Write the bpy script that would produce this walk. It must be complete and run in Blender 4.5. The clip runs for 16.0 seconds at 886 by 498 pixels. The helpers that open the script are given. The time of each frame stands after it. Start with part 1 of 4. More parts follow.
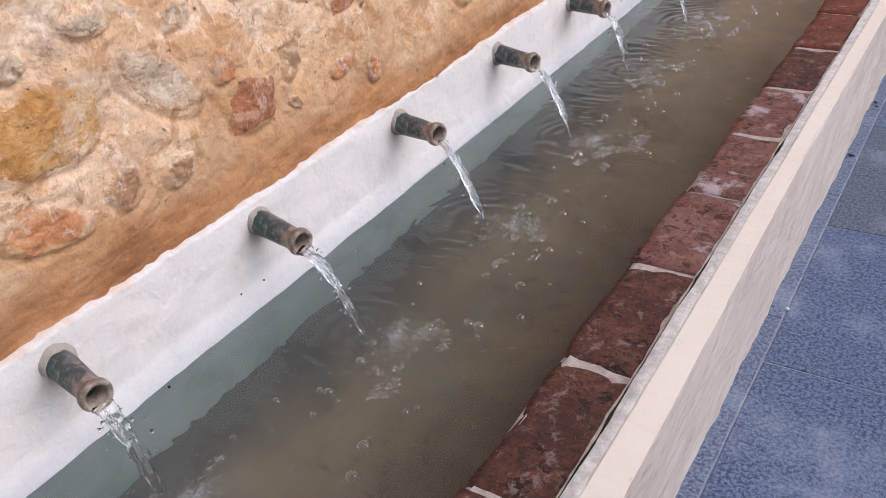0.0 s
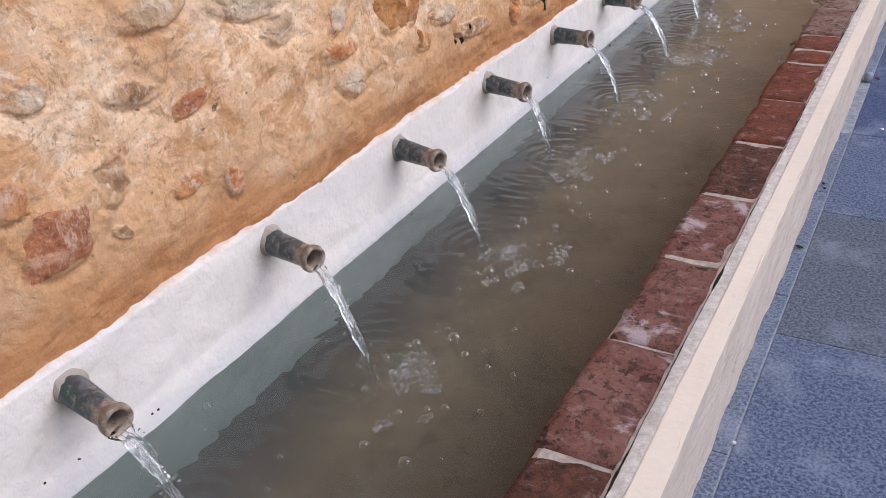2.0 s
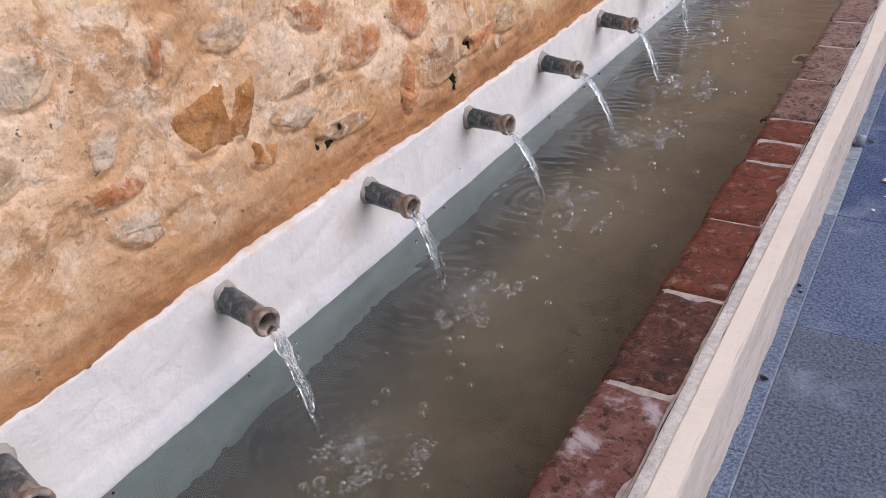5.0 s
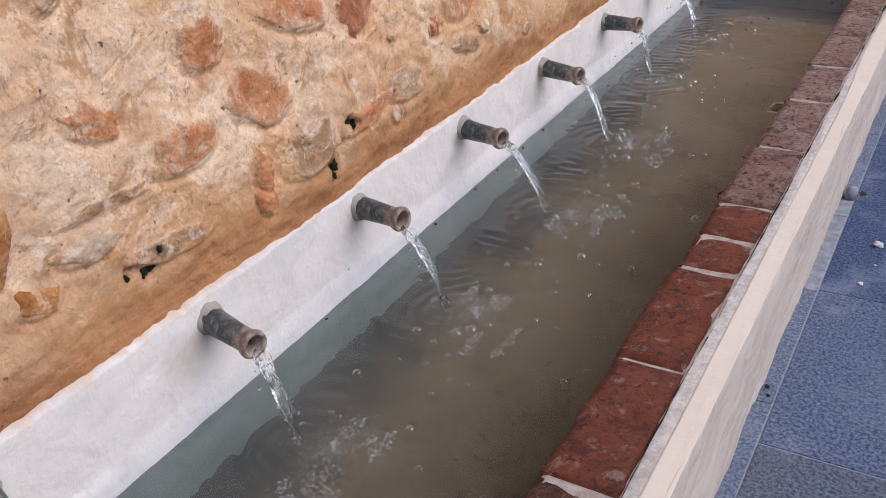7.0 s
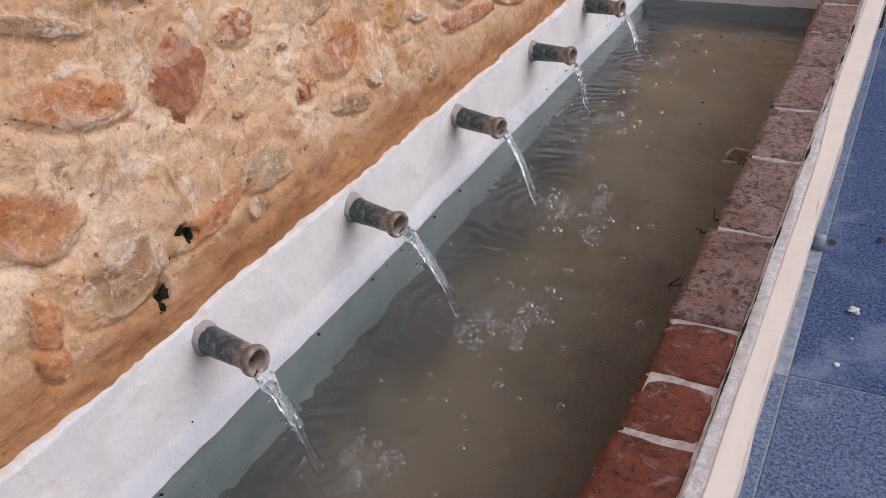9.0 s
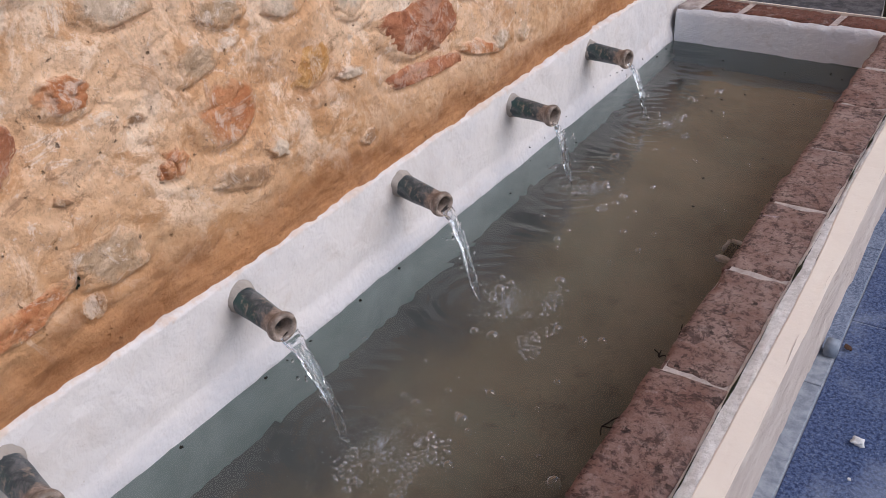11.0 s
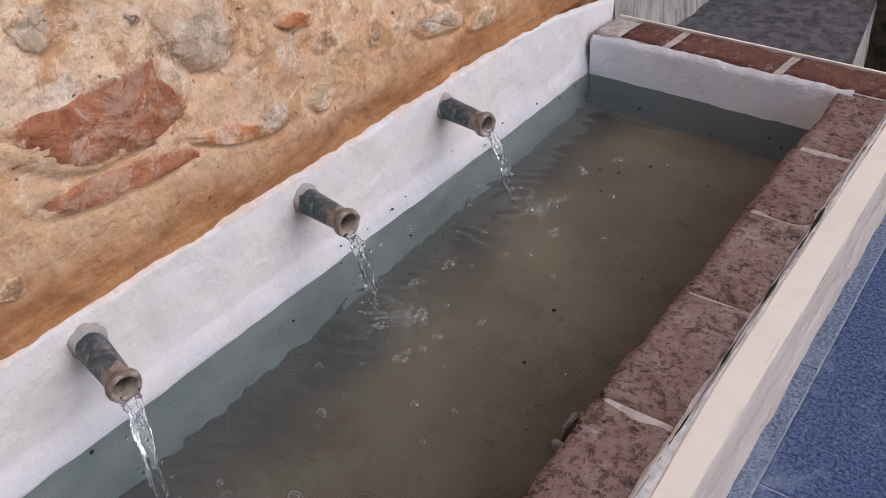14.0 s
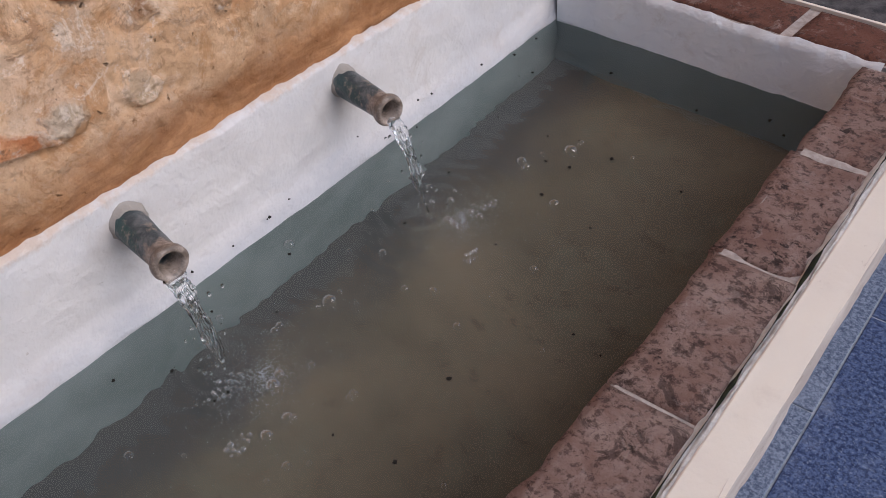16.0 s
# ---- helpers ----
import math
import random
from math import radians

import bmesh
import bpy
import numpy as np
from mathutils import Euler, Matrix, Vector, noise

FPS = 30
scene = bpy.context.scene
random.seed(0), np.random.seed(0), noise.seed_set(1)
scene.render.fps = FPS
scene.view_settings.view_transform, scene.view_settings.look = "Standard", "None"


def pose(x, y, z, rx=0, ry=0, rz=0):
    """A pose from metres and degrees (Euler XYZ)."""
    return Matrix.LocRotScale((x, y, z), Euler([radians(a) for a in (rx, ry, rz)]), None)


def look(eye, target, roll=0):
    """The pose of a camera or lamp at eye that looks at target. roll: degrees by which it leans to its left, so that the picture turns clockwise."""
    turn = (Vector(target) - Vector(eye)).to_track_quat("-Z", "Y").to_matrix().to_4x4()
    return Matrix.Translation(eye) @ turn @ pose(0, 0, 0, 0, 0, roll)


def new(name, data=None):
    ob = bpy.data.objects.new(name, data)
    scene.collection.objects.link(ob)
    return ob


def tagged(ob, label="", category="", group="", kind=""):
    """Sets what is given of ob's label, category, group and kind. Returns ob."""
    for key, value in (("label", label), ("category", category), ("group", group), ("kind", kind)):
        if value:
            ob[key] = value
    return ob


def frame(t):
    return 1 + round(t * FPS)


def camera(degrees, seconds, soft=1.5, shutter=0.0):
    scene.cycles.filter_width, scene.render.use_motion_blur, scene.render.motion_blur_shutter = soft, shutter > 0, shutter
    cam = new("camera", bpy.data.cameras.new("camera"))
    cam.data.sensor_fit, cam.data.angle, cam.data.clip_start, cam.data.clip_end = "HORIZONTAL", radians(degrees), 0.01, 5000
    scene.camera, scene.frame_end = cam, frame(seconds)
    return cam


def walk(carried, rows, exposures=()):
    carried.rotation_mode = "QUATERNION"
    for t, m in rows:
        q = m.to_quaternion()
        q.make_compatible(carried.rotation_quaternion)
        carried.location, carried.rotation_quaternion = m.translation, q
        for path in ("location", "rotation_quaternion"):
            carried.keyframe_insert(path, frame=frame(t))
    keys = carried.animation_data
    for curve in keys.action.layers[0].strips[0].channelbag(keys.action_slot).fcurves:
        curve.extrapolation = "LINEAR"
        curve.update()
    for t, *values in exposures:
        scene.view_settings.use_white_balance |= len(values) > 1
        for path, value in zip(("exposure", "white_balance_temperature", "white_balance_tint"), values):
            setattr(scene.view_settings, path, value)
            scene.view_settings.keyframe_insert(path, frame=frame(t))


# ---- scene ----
cam = camera(54.3, 16.0, soft=0.8)
PATH = [
    (0, (1.211, -0.06, 1.537), (0.232, 1.316, 0.466), -6.2),
    (0.5, (1.267, 0.062, 1.542), (0.262, 1.44, 0.497), -6.2),
    (1, (1.259, 0.168, 1.52), (0.256, 1.569, 0.503), -6.2),
    (1.5, (1.221, 0.269, 1.516), (0.246, 1.698, 0.512), -6.0),
    (2, (1.125, 0.369, 1.521), (0.216, 1.84, 0.516), -4.7),
    (2.5, (1.093, 0.469, 1.516), (0.198, 1.957, 0.524), -5.0),
    (3, (1.109, 0.572, 1.51), (0.189, 2.051, 0.528), -5.4),
    (3.2, (1.12, 0.627, 1.516), (0.19, 2.098, 0.531), -5.0),
    (5.3, (1.118, 1.16, 1.549), (0.193, 2.621, 0.545), -4.6),
    (5.5, (1.082, 1.229, 1.536), (0.175, 2.704, 0.536), -4.9),
    (6, (1.046, 1.346, 1.538), (0.179, 2.843, 0.533), -5.1),
    (6.5, (1.082, 1.482, 1.54), (0.181, 2.961, 0.54), -5.9),
    (7, (1.164, 1.633, 1.567), (0.189, 3.063, 0.565), -6.4),
    (7.5, (1.193, 1.764, 1.563), (0.181, 3.177, 0.573), -7.0),
    (8, (1.171, 1.896, 1.538), (0.16, 3.32, 0.564), -7.2),
    (8.5, (1.111, 2.046, 1.542), (0.143, 3.485, 0.545), -6.9),
    (9, (1.015, 2.182, 1.559), (0.136, 3.64, 0.509), -6.5),
    (9.2, (0.988, 2.233, 1.557), (0.135, 3.698, 0.494), -6.4),
    (11.3, (1.13, 2.736, 1.562), (0.103, 4.096, 0.514), -4.7),
    (11.5, (1.143, 2.79, 1.561), (0.109, 4.144, 0.513), -4.9),
    (12, (1.118, 2.94, 1.527), (0.098, 4.307, 0.482), -5.7),
    (12.5, (1.042, 3.132, 1.542), (0.089, 4.511, 0.451), -4.2),
    (13, (1.001, 3.275, 1.529), (0.07, 4.659, 0.425), -3.8),
    (13.5, (1.044, 3.415, 1.525), (0.076, 4.761, 0.407), -4.1),
    (14, (1.121, 3.555, 1.56), (0.107, 4.834, 0.404), -3.8),
    (14.5, (1.169, 3.691, 1.54), (0.102, 4.915, 0.373), -5.5),
    (15, (1.19, 3.818, 1.504), (0.099, 5.003, 0.319), -6.7),
    (15.5, (1.113, 3.957, 1.485), (0.071, 5.115, 0.23), -5.9),
    (16, (1.03, 4.098, 1.472), (0.038, 5.205, 0.134), -4.9),
]
walk(cam, [(t, look(eye, target, roll)) for t, eye, target, roll in PATH], [(0.0, -0.09, 5900, 12), (3.0, -0.19, 5890, 12), (5.5, -0.22, 5870, 12), (9.0, -0.33, 5860, 12), (12.5, -0.36, 5850, 12), (14.5, -0.39, 5830, 12), (16.0, -0.49, 5810, 12)])

# ---- light ----
SUN_AZ, SUN_EL = 10.0, 42.0
world = bpy.data.worlds.new("sky")
scene.world = world
world.use_nodes = True
wn, wl = world.node_tree.nodes, world.node_tree.links
sky = wn.new("ShaderNodeTexSky")
sky.sky_type, sky.sun_disc = "NISHITA", False
sky.sun_elevation, sky.sun_rotation = radians(SUN_EL), radians(90 - SUN_AZ)
sky.air_density, sky.dust_density, sky.ozone_density = 1.0, 3.0, 1.0
wl.new(sky.outputs[0], wn["Background"].inputs[0])
wn["Background"].inputs[1].default_value = 0.15
sun_data = bpy.data.lights.new("sun", "SUN")
sun_data.energy, sun_data.angle, sun_data.color = 1.7, radians(62), (1.0, 0.97, 0.96)
sun = new("sun", sun_data)
sun.matrix_world = look((4 * math.cos(radians(SUN_AZ)), 4 * math.sin(radians(SUN_AZ)), 4 * math.tan(radians(SUN_EL))), (0, 0, 0))

WATER_Z, FLOOR_Z, RIM_Z = 0.471, 0.250, 0.600
END_Y, END_ANGLE = 5.735, -4.2      # inner face of the end wall at the fountain wall, and its skew


# ---- noise on arrays ----
def hash2(i, j, seed):
    v = np.sin(i * 127.1 + j * 311.7 + seed * 74.7) * 43758.5453
    return v - np.floor(v)


def vnoise(x, y, seed=0):
    i, j = np.floor(x), np.floor(y)
    u, v = x - i, y - j
    u, v = u * u * (3 - 2 * u), v * v * (3 - 2 * v)
    return (hash2(i, j, seed) * (1 - u) + hash2(i + 1, j, seed) * u) * (1 - v) + (hash2(i, j + 1, seed) * (1 - u) + hash2(i + 1, j + 1, seed) * u) * v


def fbm(x, y, seed=0, octaves=4):
    x, y = np.asarray(x, float), np.asarray(y, float)
    total, amp = 0, 0.5
    for o in range(octaves):
        total = total + amp * (vnoise(x, y, seed + o * 13) - 0.5)
        x, y, amp = x * 2.03 + 7.1, y * 2.03 + 3.7, amp * 0.5
    return total * 2


# ---- mesh helpers ----
def link_mesh(name, me, mat, parent=None, label="", smooth=True):
    ob = new(name, me)
    if mat is not None and not me.materials:
        me.materials.append(mat)
    if smooth:
        me.polygons.foreach_set("use_smooth", [True] * len(me.polygons))
    if parent is not None:
        ob.parent = parent
    if label:
        ob["label"] = label
    return ob


def part(name, bm, mat, parent=None, label="", smooth=True):
    """One bmesh as one object, under parent where there is one."""
    me = bpy.data.meshes.new(name)
    bm.to_mesh(me)
    bm.free()
    return link_mesh(name, me, mat, parent, label, smooth)


def sheet(name, P, closed_u=False):
    """A mesh from an array of points (rows, columns, 3)."""
    n, m = P.shape[:2]
    idx = np.arange(n * m).reshape(n, m)
    if closed_u:
        idx = np.concatenate([idx, idx[:1]], 0)
    f = np.stack([idx[:-1, :-1], idx[1:, :-1], idx[1:, 1:], idx[:-1, 1:]], -1).reshape(-1, 4)
    me = bpy.data.meshes.new(name)
    me.from_pydata(P.reshape(-1, 3).tolist(), [], f.tolist())
    me.update()
    return me


def empty(name, at=(0, 0, 0)):
    ob = new(name)
    ob.empty_display_size = 0.05
    ob.location = at
    return ob


def box(bm, lo, hi):
    ret = bmesh.ops.create_cube(bm, size=1)["verts"]
    c = [(a + b) / 2 for a, b in zip(lo, hi)]
    s = [b - a for a, b in zip(lo, hi)]
    for v in ret:
        v.co = Vector([v.co[k] * s[k] + c[k] for k in range(3)])
    return ret


def lumpy_block(name, L, W, H, seed, r=0.005, rough=0.004, chip=0.006):
    """A worn block with its top at z = 0: length along y, width along x, rounded and chipped edges."""
    ny, nx = max(6, int(L / 0.016)), max(5, int(W / 0.014))
    u = np.linspace(-1, 1, nx)
    v = np.linspace(-1, 1, ny)
    U, V = np.meshgrid(u, v, indexing="ij")
    x, y = U * W / 2, V * L / 2
    d = np.minimum(W / 2 - np.abs(x), L / 2 - np.abs(y))
    z = -r * np.clip(1 - d / (2 * r), 0, 1) ** 2 + rough * fbm(x * 22 + seed, y * 22, seed)
    z -= chip * np.clip(fbm(x * 14, y * 14 + seed, seed + 5) * 2 - 0.55, 0, 1) * (d < 0.03)
    wob = 0.008 * fbm(y * 18 + 3 * seed, x * 0 + seed + np.sign(U) * 7, seed + 2)
    x = x + wob * np.abs(U) ** 4 * np.sign(U)
    top = np.stack([x, y, z], -1)
    idx = np.arange(nx * ny).reshape(nx, ny)
    faces = np.stack([idx[:-1, :-1], idx[1:, :-1], idx[1:, 1:], idx[:-1, 1:]], -1).reshape(-1, 4).tolist()
    ring = list(idx[:, 0]) + list(idx[-1, 1:]) + list(idx[::-1, -1][1:]) + list(idx[0, ::-1][1:-1])
    verts = top.reshape(-1, 3).tolist()
    base = len(verts)
    for k in ring:
        px, py, pz = verts[k]
        verts.append([px * 1.01, py, -H])
    n = len(ring)
    for k in range(n):
        a, b = int(ring[k]), int(ring[(k + 1) % n])
        faces.append([b, a, base + k, base + (k + 1) % n])
    faces.append([base + k for k in range(n)])
    me = bpy.data.meshes.new(name)
    me.from_pydata(verts, [], faces)
    me.update()
    return me


# ---- materials ----
class Mat:
    def __init__(self, name, rough=0.8):
        self.m = bpy.data.materials.new(name)
        self.m.use_nodes = True
        self.n, self.l = self.m.node_tree.nodes, self.m.node_tree.links
        self.b = self.n["Principled BSDF"]
        self.b.inputs["Roughness"].default_value = rough
        self.b.inputs["Specular IOR Level"].default_value = 0.5 if rough < 0.5 else 0.3
        self.pos = self.n.new("ShaderNodeTexCoord").outputs["Object"]

    def node(self, kind, **kw):
        nd = self.n.new(kind)
        for k, v in kw.items():
            nd.inputs[k].default_value = v
        return nd

    def noise(self, scale, detail=5.0, rough=0.6, dist=0.0, stretch=None, shift=0.0):
        nd = self.node("ShaderNodeTexNoise", Scale=scale, Detail=detail, Roughness=rough, Distortion=dist)
        src = self.pos
        mp = self.n.new("ShaderNodeMapping")
        mp.inputs["Location"].default_value = (shift, shift * 1.7, shift * 0.6)
        if stretch:
            mp.inputs["Scale"].default_value = stretch
        self.l.new(src, mp.inputs["Vector"])
        self.l.new(mp.outputs[0], nd.inputs["Vector"])
        return nd.outputs["Fac"]

    def voronoi(self, scale, feature="F1"):
        nd = self.node("ShaderNodeTexVoronoi", Scale=scale)
        nd.feature = feature
        self.l.new(self.pos, nd.inputs["Vector"])
        return nd.outputs["Distance"]

    def ramp(self, fac, lo, hi, flip=False):
        nd = self.node("ShaderNodeMapRange")
        nd.interpolation_type = "SMOOTHSTEP"
        nd.inputs["From Min"].default_value, nd.inputs["From Max"].default_value = lo, hi
        if flip:
            nd.inputs["To Min"].default_value, nd.inputs["To Max"].default_value = 1.0, 0.0
        self.l.new(fac, nd.inputs["Value"])
        return nd.outputs[0]

    def math(self, op, a, b):
        nd = self.n.new("ShaderNodeMath")
        nd.operation = op
        for k, v in enumerate((a, b)):
            if isinstance(v, (int, float)):
                nd.inputs[k].default_value = v
            else:
                self.l.new(v, nd.inputs[k])
        return nd.outputs[0]

    def mix(self, fac, a, b):
        nd = self.n.new("ShaderNodeMix")
        nd.data_type = "RGBA"
        for sock, v in ((nd.inputs[0], fac), (nd.inputs[6], a), (nd.inputs[7], b)):
            if isinstance(v, (int, float)):
                sock.default_value = v
            elif isinstance(v, tuple):
                sock.default_value = (*v, 1)
            else:
                self.l.new(v, sock)
        return nd.outputs[2]

    def random(self):
        return self.n.new("ShaderNodeObjectInfo").outputs["Random"]

    def attr(self, name):
        nd = self.n.new("ShaderNodeAttribute")
        nd.attribute_name = name
        return nd.outputs["Fac"]

    def height(self):
        nd = self.n.new("ShaderNodeSeparateXYZ")
        self.l.new(self.pos, nd.inputs[0])
        return nd.outputs

    def done(self, colour, bump=None, strength=0.5, distance=0.01, rough=None):
        if isinstance(colour, tuple):
            self.b.inputs["Base Color"].default_value = (*colour, 1)
        else:
            self.l.new(colour, self.b.inputs["Base Color"])
        if bump is not None:
            nd = self.node("ShaderNodeBump", Strength=strength, Distance=distance)
            self.l.new(bump, nd.inputs["Height"])
            self.l.new(nd.outputs[0], self.b.inputs["Normal"])
        if rough is not None:
            self.l.new(rough, self.b.inputs["Roughness"])
        return self.m


def mortar_colours(k):
    """Lime mortar: cream and ochre patches, lime smears, greyish and brown blotches, fine sand, a few pits with their
    shade painted in.
    """
    c = k.mix(k.ramp(k.noise(2.6, 6, 0.6, 0.5), 0.36, 0.64), (0.68, 0.385, 0.195), (0.87, 0.59, 0.375))
    c = k.mix(k.math("MULTIPLY", k.ramp(k.noise(6, 9, 0.7, 0.9, shift=3.1), 0.50, 0.58), 0.75), c, (0.92, 0.685, 0.485))
    c = k.mix(k.math("MULTIPLY", k.ramp(k.noise(4.5, 9, 0.72, 0.8, shift=8.3), 0.52, 0.60), 0.45), c, (0.62, 0.44, 0.315))
    c = k.mix(k.math("MULTIPLY", k.ramp(k.noise(7, 10, 0.75, 0.8, shift=5.2), 0.52, 0.61), 0.8), c, (0.54, 0.275, 0.120))
    c = k.mix(k.math("MULTIPLY", k.ramp(k.noise(11, 10, 0.8, 0.7, shift=11.7), 0.55, 0.61), 0.6), c, (0.92, 0.765, 0.615))
    c = k.mix(k.math("MULTIPLY", k.ramp(k.noise(16, 9, 0.8, 0.6, shift=15.3), 0.56, 0.61), 0.65), c, (0.36, 0.19, 0.10))
    c = k.mix(k.math("MULTIPLY", k.ramp(k.noise(95, 5, 0.75, 0.2), 0.48, 0.64), 0.36), c, (0.36, 0.20, 0.11))
    c = k.mix(k.math("MULTIPLY", k.ramp(k.noise(52, 7, 0.82, 0.3, shift=6.6), 0.57, 0.65), 0.4), c, (0.90, 0.79, 0.67))
    # dark tone paints the shade inside the pits that relief() dents
    c = k.mix(k.math("MULTIPLY", k.ramp(k.noise(60, 3, 0.55, 0.0, shift=1.4), 0.68, 0.73), 0.75), c, (0.20, 0.115, 0.065))
    return c


def relief(k):
    h = k.math("ADD", k.noise(20, 8, 0.64, 0.1), k.math("ADD", k.math("MULTIPLY", k.noise(140, 5, 0.7), 0.15), k.math("MULTIPLY", k.noise(55, 6, 0.66, 0.0, shift=2.7), 0.32)))
    pits = k.ramp(k.noise(60, 3, 0.55, 0.0, shift=1.4), 0.68, 0.76)
    return k.math("SUBTRACT", h, k.math("MULTIPLY", pits, 0.35))


def mortar_material():
    k = Mat("lime_mortar", 0.92)
    c = mortar_colours(k)
    z = k.height()[2]
    drift = k.math("ADD", z, k.math("MULTIPLY", k.math("SUBTRACT", k.noise(3.2, 7, 0.65, 0.6, shift=7.9), 0.5), 0.42))
    c = k.mix(k.math("MULTIPLY", k.ramp(drift, 0.76, 0.98, flip=True), 0.60), c, (0.50, 0.265, 0.115))
    edge = k.math("ADD", z, k.math("MULTIPLY", k.math("SUBTRACT", k.noise(5.5, 8, 0.66, 0.5, shift=2.2), 0.5), 0.20))
    band = k.ramp(edge, 0.735, 0.825, flip=True)
    stain = k.mix(k.ramp(k.noise(14, 8, 0.72, 0.4, stretch=(1, 0.35, 1.6)), 0.36, 0.66), (0.27, 0.105, 0.036), (0.52, 0.25, 0.105))
    c = k.mix(k.math("MULTIPLY", band, 0.88), c, stain)
    return k.done(c, relief(k), 1.0, 0.014)


def stone_material(name, dark, light, smear=0.5, rust=(0.30, 0.10, 0.04), crisp=0.30):
    k = Mat(name, 0.85)
    c = k.mix(k.ramp(k.noise(16, 9, 0.72, 0.8), 0.36, 0.64), dark, light)
    c = k.mix(k.math("MULTIPLY", k.ramp(k.noise(30, 8, 0.74, 0.6, shift=4.4), 0.52, 0.64), 0.6), c, rust)
    c = k.mix(k.math("MULTIPLY", k.ramp(k.noise(19, 10, 0.8, 0.8, shift=9.1), 0.54, 0.61), 0.85 * smear + 0.15), c, (0.84, 0.68, 0.54))
    c = k.mix(k.math("MULTIPLY", k.ramp(k.noise(70, 5, 0.75, 0.2, shift=7.7), 0.59, 0.70), 0.5), c, (0.13, 0.07, 0.045))
    c = k.mix(k.math("MULTIPLY", k.ramp(k.noise(10, 10, 0.76, 0.7, shift=19.1), 0.52, 0.60), smear * 0.85), c, (0.88, 0.70, 0.545))
    lime = mortar_colours(k)
    smeared = k.math("ADD", k.attr("rimward"), k.math("MULTIPLY", k.math("SUBTRACT", k.noise(15, 10, 0.76, 0.9, shift=1.9), 0.5), 1.5))
    c = k.mix(k.ramp(smeared, 1.08 - crisp / 2 - smear * 0.5, 1.08 + crisp / 2 - smear * 0.5), c, lime)
    return k.done(c, relief(k), 1.0, 0.022)


def plaster_material(name, base, tint, dirt, top=None, bump=0.45):
    k = Mat(name, 0.72)
    c = k.mix(k.ramp(k.noise(4, 6, 0.6, 0.5), 0.35, 0.7), base, tint)
    c = k.mix(k.math("MULTIPLY", k.ramp(k.noise(11, 7, 0.7, 0.6, shift=3.3), 0.56, 0.72), 0.4), c, dirt)
    c = k.mix(k.math("MULTIPLY", k.ramp(k.noise(55, 4, 0.7, shift=6.1), 0.67, 0.75), 0.45), c, (0.42, 0.33, 0.25))
    if top:
        z = k.height()[2]
        e = k.math("ADD", z, k.math("MULTIPLY", k.math("SUBTRACT", k.noise(20, 8, 0.75), 0.5), 0.06))
        c = k.mix(k.math("MULTIPLY", k.ramp(e, 0.696, 0.712), 0.8), c, top)
        low = k.math("ADD", z, k.math("MULTIPLY", k.math("SUBTRACT", k.noise(7, 8, 0.75, 0.5, stretch=(1, 0.4, 1.5)), 0.5), 0.14))
        c = k.mix(k.math("MULTIPLY", k.ramp(low, 0.47, 0.53, flip=True), 0.5), c, (0.47, 0.47, 0.50))
        c = k.mix(k.math("MULTIPLY", k.ramp(k.noise(3.3, 7, 0.7, 0.6, shift=21.0), 0.56, 0.70), 0.35), c, (0.58, 0.49, 0.43))
        c = k.mix(k.math("MULTIPLY", k.attr("rust"), 0.5), c, (0.46, 0.32, 0.21))
    h = k.math("ADD", k.noise(15, 6, 0.58, 0.2), k.math("MULTIPLY", k.noise(85, 5, 0.65), 0.22))
    return k.done(c, h, bump, 0.011)


def flaked_material():
    """Pinkish plaster with paler skin left on in long flakes, and thin brown cracks."""
    k = Mat("pinkish_plaster", 0.8)
    c = k.mix(k.ramp(k.noise(4, 6, 0.6, 0.5), 0.35, 0.7), (0.60, 0.51, 0.445), (0.52, 0.435, 0.38))
    flake = k.noise(9, 9, 0.72, 0.8, stretch=(1, 0.45, 1.5), shift=4.2)
    c = k.mix(k.math("MULTIPLY", k.ramp(flake, 0.52, 0.56), 0.5), c, (0.66, 0.585, 0.52))
    rim = k.math("MULTIPLY", k.ramp(flake, 0.475, 0.495), k.ramp(flake, 0.50, 0.52, flip=True))
    c = k.mix(k.math("MULTIPLY", rim, k.math("MULTIPLY", k.ramp(k.noise(5, 5, 0.6, shift=2.0), 0.56, 0.66), 0.7)), c, (0.36, 0.27, 0.21))
    c = k.mix(k.math("MULTIPLY", k.ramp(k.noise(14, 8, 0.75, 0.5, stretch=(1, 0.5, 1.2), shift=7.0), 0.64, 0.72), 0.5), c, (0.42, 0.32, 0.25))
    h = k.math("ADD", k.math("MULTIPLY", k.ramp(flake, 0.49, 0.52), 0.5), k.math("MULTIPLY", k.noise(45, 6, 0.7), 0.4))
    return k.done(c, h, 0.6, 0.006)


